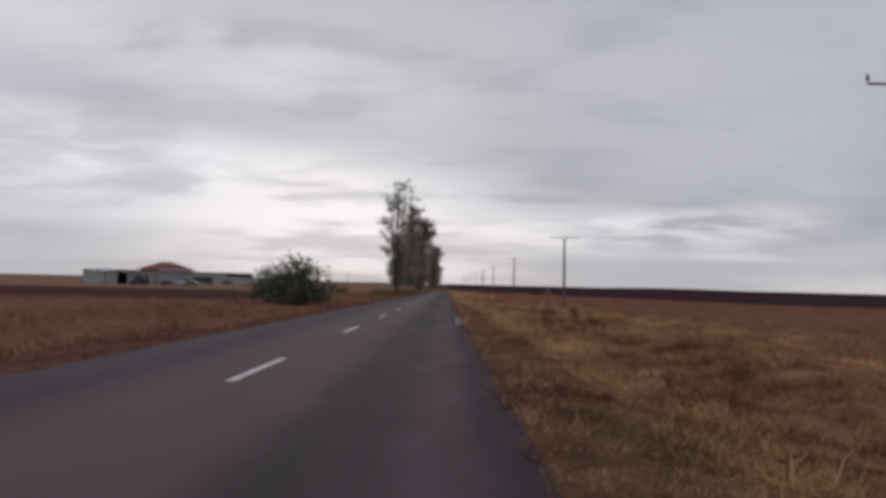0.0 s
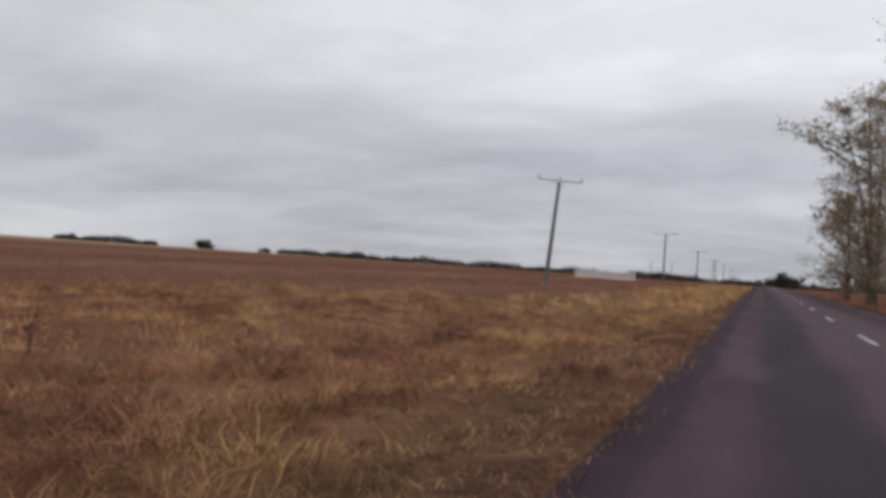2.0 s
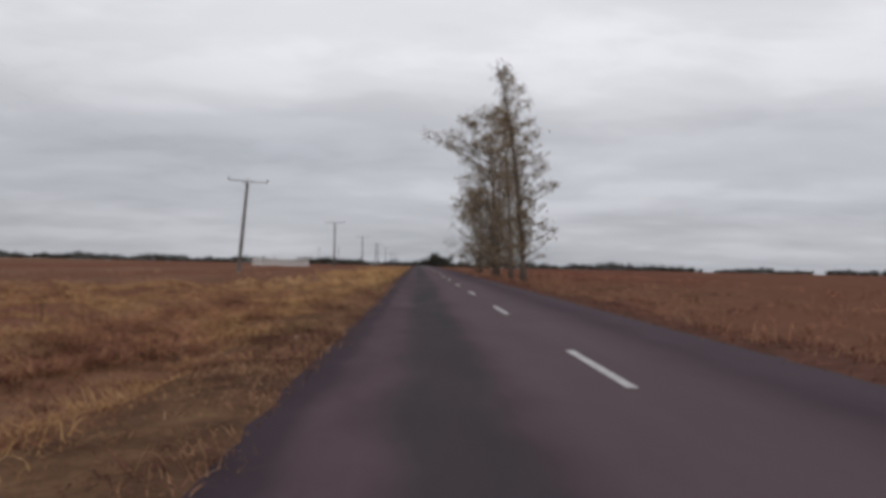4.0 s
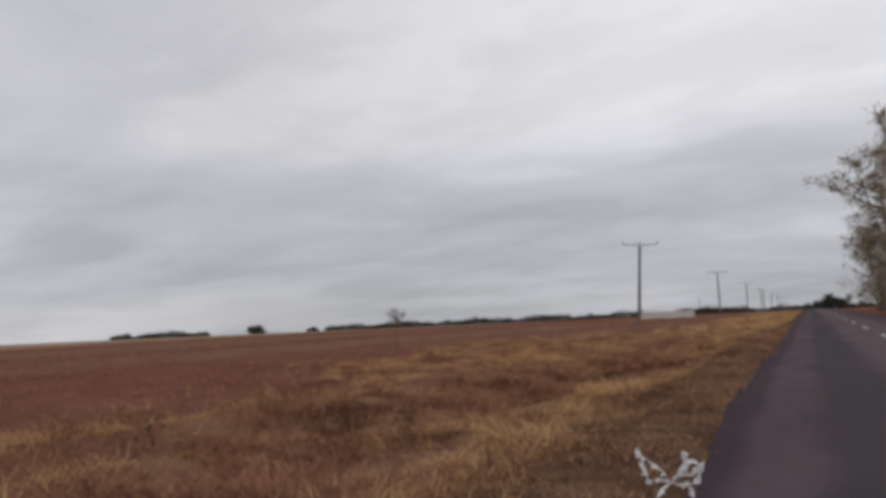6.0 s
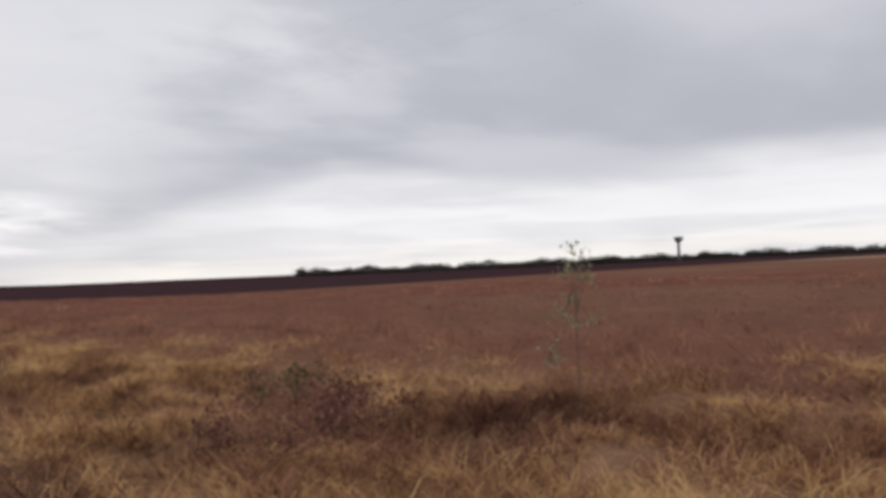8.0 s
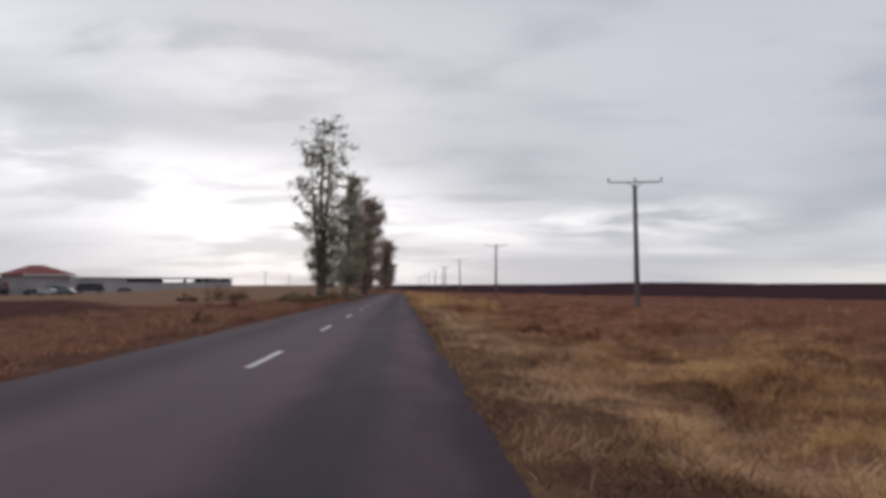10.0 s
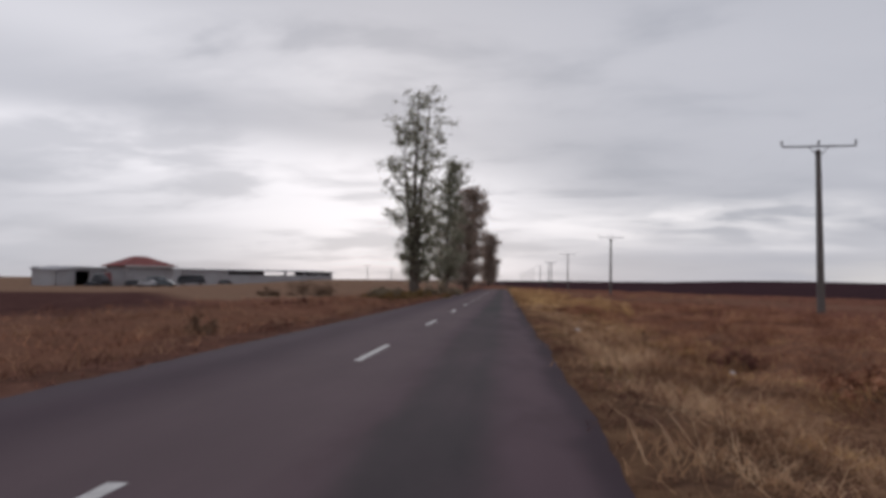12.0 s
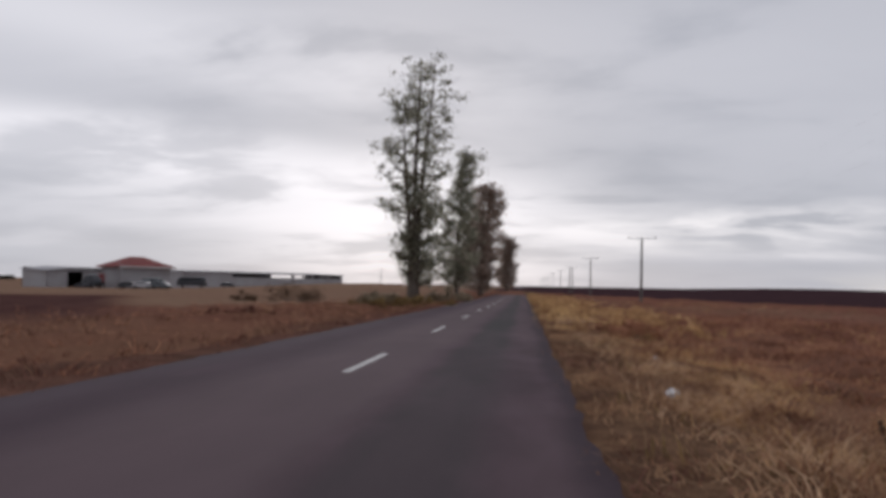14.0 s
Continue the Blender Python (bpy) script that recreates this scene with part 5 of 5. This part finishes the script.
def build_shed(label, a, b, depth, eave, ridge, openings, gz, name="farm_shed", slit=(), drop=0.0):
    """A long low shed seen from its front a-b: walls, mono-pitch roof, dark openings; drop is how far the roof falls towards a."""
    top = new(name)
    c = (a + b) / 2
    top.location = (c.x, c.y, gz)
    tagged(top, label, "shed", group="farm buildings")
    a, b = a - c, b - c
    d = (b - a).normalized()
    n = Vector((-d.y, d.x, 0))
    if n.y < 0:
        n = -n
    # front wall, in panels between the openings
    cuts = sorted(openings)
    t0 = 0.0
    for (u, v, z0, z1) in cuts + [(1.0, 1.0, 0, 0)]:
        if u > t0:
            bm = bmesh.new()
            wall_box(bm, lerp2(a, b, t0), lerp2(a, b, u), 0.25, -1.0, eave, 1 if n.dot(Vector((-d.y, d.x, 0))) > 0 else -1, eave - drop if t0 == 0.0 else None)
            part("wall_panel", bm, SHED_WALL, top)
        if v > u:
            for lo, hi in ((-1.0, z0), (z1, eave)):
                if hi - lo > 0.05:
                    bm = bmesh.new()
                    wall_box(bm, lerp2(a, b, u), lerp2(a, b, v), 0.25, lo, hi, 1 if n.dot(Vector((-d.y, d.x, 0))) > 0 else -1)
                    part("wall_panel", bm, SHED_WALL, top)
        t0 = v
    back_parts = [(0.0, 1.0)]
    if slit:
        back_parts = [(0.0, slit[0]), (slit[1], 1.0)]
    for u, v in back_parts:
        # back wall coloured near black so the openings look shaded inside
        bm = bmesh.new()
        wall_box(bm, lerp2(a, b, u) + n * depth, lerp2(a, b, v) + n * depth, 0.25, -1.0, ridge - 0.1, 1)
        part("wall_back", bm, SHADE_IN, top)
    for p, fall_ in ((a, drop), (b - d * 0.25, 0.0)):
        bm = bmesh.new()
        q = [p, p + d * 0.25, p + d * 0.25 + n * depth, p + n * depth]
        hs = [z - fall_ for z in (eave, eave, ridge, ridge)]
        lo = [bm.verts.new((v.x, v.y, -1.0)) for v in q]
        hi = [bm.verts.new((v.x, v.y, z)) for v, z in zip(q, hs)]
        for i in range(4):
            bm.faces.new((lo[i], lo[(i + 1) % 4], hi[(i + 1) % 4], hi[i]))
        bm.faces.new(hi)
        bmesh.ops.recalc_face_normals(bm, faces=bm.faces)
        part("wall_end", bm, SHED_WALL, top)
    bm = bmesh.new()
    o = d * 0.5
    knee = lerp2(a, b, cuts[0][0])
    front = [(a - o - n * 0.6, drop), (knee - n * 0.6, 0.0), (b + o - n * 0.6, 0.0)]
    rear = [(b + o + n * (depth + 0.5), 0.0), (knee + n * (depth + 0.5), 0.0), (a - o + n * (depth + 0.5), drop)]
    q = [(v.x, v.y, eave + 0.02 - f) for v, f in front] + [(v.x, v.y, ridge + 0.02 - f) for v, f in rear]
    lo = [bm.verts.new(v) for v in q]
    hi = [bm.verts.new((x, y, z + 0.18)) for x, y, z in q]
    for i in range(6):
        bm.faces.new((lo[i], lo[(i + 1) % 6], hi[(i + 1) % 6], hi[i]))
    for v, flip in ((hi, False), (lo, True)):
        for f in ((v[0], v[1], v[4], v[5]), (v[1], v[2], v[3], v[4])):
            bm.faces.new(f[::-1] if flip else f)
    bmesh.ops.recalc_face_normals(bm, faces=bm.faces)
    part("roof", bm, SHED_ROOF, top)
    return top


def build_house(a, b, depth, eave, ridge, gz):
    top = new("farm_house")
    c = (a + b) / 2
    top.location = (c.x, c.y, gz)
    tagged(top, "grey farmhouse with a red hipped tile roof", "house", group="farm buildings")
    a, b = a - c, b - c
    d = (b - a).normalized()
    n = Vector((-d.y, d.x, 0))
    if n.y < 0:
        n = -n
    bm = bmesh.new()
    wall_box(bm, a, b, depth, -1.0, eave, 1 if Vector((-d.y, d.x, 0)).dot(n) > 0 else -1)
    part("wall", bm, GREY_WALL, top)
    o = 0.9
    e = [a - d * o - n * o, b + d * o - n * o, b + d * o + n * (depth + o), a - d * o + n * (depth + o)]
    r0 = lerp2(a, b, 0.36) + n * depth / 2
    r1 = lerp2(a, b, 0.64) + n * depth / 2
    bm = bmesh.new()
    lo = [bm.verts.new((v.x, v.y, eave - 0.1)) for v in e]
    ev = [bm.verts.new((v.x, v.y, eave + 0.15)) for v in e]
    t0, t1 = bm.verts.new((r0.x, r0.y, ridge)), bm.verts.new((r1.x, r1.y, ridge))
    for i in range(4):
        bm.faces.new((lo[i], lo[(i + 1) % 4], ev[(i + 1) % 4], ev[i]))
    for f in ((ev[0], ev[1], t1, t0), (ev[1], ev[2], t1), (ev[2], ev[3], t0, t1), (ev[3], ev[0], t0), lo[::-1]):
        bm.faces.new(f)
    bmesh.ops.recalc_face_normals(bm, faces=bm.faces)
    part("roof", bm, TILES, top)
    bm = bmesh.new()
    wall_box(bm, a - d * 0.9 - n * 0.93, b + d * 0.9 - n * 0.93, 0.05, eave - 0.22, eave + 0.16, 1 if Vector((-d.y, d.x, 0)).dot(n) > 0 else -1)
    part("fascia_board", bm, WHITEWASH, top)
    return top


def build_vehicle(p, heading, size, paint, label, name="parked_car", cabin=(0.25, 0.85)):
    """A parked vehicle: lofted body with cabin, glass all round, bumpers, lamps and four wheels."""
    ln, wd, ht = size
    top = new(name)
    top.matrix_basis = pose(p.x, p.y, float(land(p.x, p.y)), 0, 0, heading)
    tagged(top, label, "vehicle", group="vehicles parked at the farm")
    c0, c1 = (-0.5 + cabin[0]) * ln, (-0.5 + cabin[1]) * ln
    low, belt = 0.20 * ht, 0.58 * ht
    bm = bmesh.new()
    side = [(-ln / 2 + 0.04, low), (ln / 2 - 0.06, low), (ln / 2, belt * 0.62), (ln / 2 - 0.05, belt * 0.88), (c1 + 0.12 * ln, belt),
            (c1, ht * 0.96), ((c0 + c1) / 2, ht), (c0 + 0.05 * ln, ht * 0.985), (c0, ht * 0.94), (-ln / 2 + 0.05 * ln, belt), (-ln / 2, belt * 0.72)]
    rows = []
    for q in (-1.0, -0.55, 0.55, 1.0):
        rows.append([bm.verts.new((x, q * wd / 2 * (0.84 if z > belt else 1.0), z - (0.05 * ht if abs(q) == 1.0 and z > 0.9 * ht else 0))) for x, z in side])
    m = len(side)
    for ra, rb in zip(rows, rows[1:]):
        for i in range(m):
            bm.faces.new((ra[i], ra[(i + 1) % m], rb[(i + 1) % m], rb[i]))
    bm.faces.new(rows[0][::-1])
    bm.faces.new(rows[-1])
    bmesh.ops.recalc_face_normals(bm, faces=bm.faces)
    part("body", bm, paint, top)
    for nm, xa, za, xb, zb in (("windscreen", c1 + 0.11 * ln, belt + 0.03, c1 + 0.01 * ln, ht * 0.91), ("rear_window", c0 - 0.02 * ln, belt + 0.06 * ht, c0 + 0.005, ht * 0.88)):
        bm = bmesh.new()
        o = 0.03 if xa > xb else -0.03
        vs = [bm.verts.new((x + dx, y * wd * 0.36, z)) for dx in (0, o) for x, z, y in ((xa, za, -1.1), (xa, za, 1.1), (xb, zb, 1), (xb, zb, -1))]
        for f in ((0, 1, 2, 3), (7, 6, 5, 4), (0, 4, 5, 1), (1, 5, 6, 2), (2, 6, 7, 3), (3, 7, 4, 0)):
            bm.faces.new([vs[k] for k in f])
        bmesh.ops.recalc_face_normals(bm, faces=bm.faces)
        part(nm, bm, GLASS, top)
    for e in (-1, 1):
        bm = bmesh.new()
        box(bm, (e * ln * 0.5 - 0.09, -wd * 0.47, low - 0.04), (e * ln * 0.5 + 0.09, wd * 0.47, low + 0.16 * ht), 0.04)
        part("bumper", bm, RUBBER, top)
    for s in (-1, 1):
        bm = bmesh.new()
        box(bm, (c0 + 0.07 * ln, s * wd * 0.44 - 0.02, belt + 0.04 * ht), (c1 - 0.02 * ln, s * wd * 0.44 + 0.02, ht * 0.88), 0.015)
        part("side_window", bm, GLASS, top)
        bm = bmesh.new()
        box(bm, (ln * 0.5 - 0.09, s * wd * 0.36 - 0.16, belt * 0.66), (ln * 0.5 + 0.02, s * wd * 0.36 + 0.16, belt * 0.84), 0.03)
        part("headlight", bm, PORCELAIN if paint is CAR_RED else CAR_LIGHT, top)
        for fx in (-0.32, 0.32):
            bm = bmesh.new()
            r = min(0.22 * ht, 0.42)
            tube(bm, [(fx * ln, s * (wd / 2 - 0.2), r), (fx * ln, s * (wd / 2 + 0.02), r)], [r, r], 16)
            wheel = part("wheel", bm, RUBBER, top)
            bm = bmesh.new()
            tube(bm, [(fx * ln, s * (wd / 2 + 0.01), r), (fx * ln, s * (wd / 2 + 0.035), r)], [r * 0.62, r * 0.5], 12)
            part("rim", bm, STEEL, wheel)
    return top


def farm_ground(az, d):
    p = farm_at(az, d)
    return float(land(p.x, p.y))


build_house(farm_at(26.15, 214), farm_at(23.2, 221), 9.5, 5.1, 7.7, farm_ground(25, 218))
build_shed("pale farm shed with dark open doorways", farm_at(30.4, 219), farm_at(27.0, 228), 10, 4.5, 4.9,
           [(0.33, 0.58, -1.0, 3.8), (0.86, 0.97, 1.6, 3.8)], farm_ground(29, 223), drop=0.7)
build_shed("long low pale livestock shed with a dark open strip", farm_at(22.5, 246), farm_at(12.3, 280), 12, 3.9, 4.4,
           [(0.27, 0.64, 2.75, 3.72), (0.66, 0.715, 2.75, 3.72), (0.725, 0.78, 2.75, 3.72), (0.79, 0.84, 2.75, 3.72), (0.85, 0.885, 2.75, 3.72), (0.90, 0.985, 2.75, 3.72)],
           farm_ground(17.4, 262), slit=(0.655, 0.895))
build_vehicle(farm_at(25.65, 205), 188, (4.2, 1.8, 1.6), CAR_DARK, "dark car parked at the end of the row before the farmhouse")
build_vehicle(farm_at(24.75, 203), 185, (4.5, 1.8, 1.65), CAR_LIGHT, "silver car parked between two dark ones")
build_vehicle(farm_at(23.75, 202), 182, (4.9, 1.9, 1.75), CAR_TEAL, "dark blue-grey car parked beside the silver one")
build_vehicle(farm_at(24.3, 210), 172, (5.4, 2.1, 2.5), CAR_TEAL, "dark blue-grey van parked against the house", "parked_van", (0.06, 0.8))
build_vehicle(farm_at(21.95, 234), 204, (7.6, 2.4, 2.9), CAR_DARK, "dark trailer parked beside the long shed", "farm_trailer", (0.06, 0.9))
build_vehicle(farm_at(27.3, 213), 120, (3.2, 1.8, 3.4), CAR_RED, "red farm machine parked by the shed", "farm_machine", (0.2, 0.9))
build_vehicle(farm_at(27.75, 210), 160, (3.8, 2.2, 3.1), CAR_DARK, "dark tractor parked by the shed", "tractor", (0.3, 0.8))
build_vehicle(farm_at(19.7, 238), 200, (3.9, 1.7, 1.35), CAR_DARK, "small dark car parked before the long shed")
build_vehicle(farm_at(28.3, 208), 175, (3.4, 1.6, 1.2), CAR_DARK, "low dark implement hitched before the shed", "farm_implement", (0.3, 0.7))


# ---------------------------------------------------------------- white parapet behind, and litter
def build_parapet():
    top = new("white_parapet")
    x0, x1, y = 23.2, 34.8, -150.0
    top.location = (x0, y, float(land(33, y)))
    tagged(top, "long white concrete parapet with upright slots", "parapet")
    n = 12
    w = (x1 - x0) / n
    for k in range(n + 1):
        bm = bmesh.new()
        box(bm, (k * w - 0.14, -0.14, -0.4), (k * w + 0.14, 0.14, 1.5), 0.02)
        part("post", bm, WHITEWASH, top)
    for z0, z1, nm in ((1.3, 1.62, "top_rail"), (-0.4, 0.55, "base_wall")):
        bm = bmesh.new()
        box(bm, (-0.25, -0.1, z0), (x1 - x0 + 0.25, 0.1, z1), 0.02)
        part(nm, bm, WHITEWASH, top)
    for k in range(n):
        bm = bmesh.new()
        box(bm, (k * w + 0.3, -0.06, 0.5), (k * w + w - 0.3, 0.06, 1.32), 0.02)
        part("infill_panel", bm, WHITEWASH, top)


build_parapet()


def build_litter():
    rng = random.Random(4)
    # torn sheet of white plastic caught in the grass beside the asphalt
    top = new("torn_plastic")
    x, y = 0.85, 28.45
    top.location = (x, y, float(land(x, y)) + 0.03)
    top.scale = (0.8, 0.8, 0.8)
    tagged(top, "torn strip of white plastic sheeting tangled in the grass", "litter")
    runs = (((0.22, 1.15, 0.0), (0.18, 0.75, 0.03), (0.10, 0.35, 0.10), (0.0, 0.05, 0.20), (-0.12, 0.0, 0.32), (-0.14, 0.0, 0.46)),
            ((0.0, 0.05, 0.20), (-0.12, 0.02, 0.18), (-0.24, 0.0, 0.22), (-0.26, -0.02, 0.34), (-0.16, 0.0, 0.40), (-0.12, 0.0, 0.30)),
            ((-0.05, 0.0, 0.24), (-0.20, 0.0, 0.28), (-0.28, 0.02, 0.38)),
            ((-0.15, 0.0, 0.20), (-0.20, 0.05, 0.08), (-0.14, 0.05, 0.03)),
            ((0.0, 0.02, 0.22), (0.12, 0.0, 0.20), (0.18, 0.0, 0.18), (0.22, -0.02, 0.30), (0.27, -0.04, 0.46)),
            ((0.04, 0.0, 0.25), (0.12, -0.02, 0.34), (0.24, -0.03, 0.40)))
    for run in runs:
        bm = bmesh.new()
        prev = None
        fine = []
        for p, q in zip(run, run[1:]):
            fine += [Vector(p).lerp(Vector(q), j / 4) for j in range(4)]
        for p in fine + [Vector(run[-1])]:
            w = Vector((rng.uniform(-1, 1), rng.uniform(-1, 1), rng.uniform(-0.6, 0.6))).normalized() * rng.uniform(0.014, 0.040)
            j = Vector((rng.uniform(-1, 1), rng.uniform(-1, 1), rng.uniform(-1, 1))) * 0.012
            cur = [bm.verts.new(p + j + w), bm.verts.new(p + j - w)]
            if prev:
                bm.faces.new((prev[0], prev[1], cur[1], cur[0]))
            prev = cur
        ob = part("plastic_strip", bm, PLASTIC, top)
        md = ob.modifiers.new("thickness", "SOLIDIFY")
        md.thickness = 0.004
    # crumpled scraps further on
    for k, (lx, ly, s) in enumerate(((2.2, 93.5, 0.09), (4.0, 83.8, 0.05), (1.6, 10.4, 0.022), (3.1, 100.5, 0.06))):
        bm = bmesh.new()
        bmesh.ops.create_icosphere(bm, subdivisions=2, radius=s)
        for v in bm.verts:
            v.co *= 0.6 + 0.6 * rng.random()
            v.co.z *= 0.7
        ob = part("plastic_scrap", bm, PLASTIC)
        ob.location = (lx, ly, float(land(lx, ly)) + s * 0.5 + 0.09)
        tagged(ob, "crumpled scrap of white plastic lying in the grass", "litter", group="scraps of litter")


build_litter()
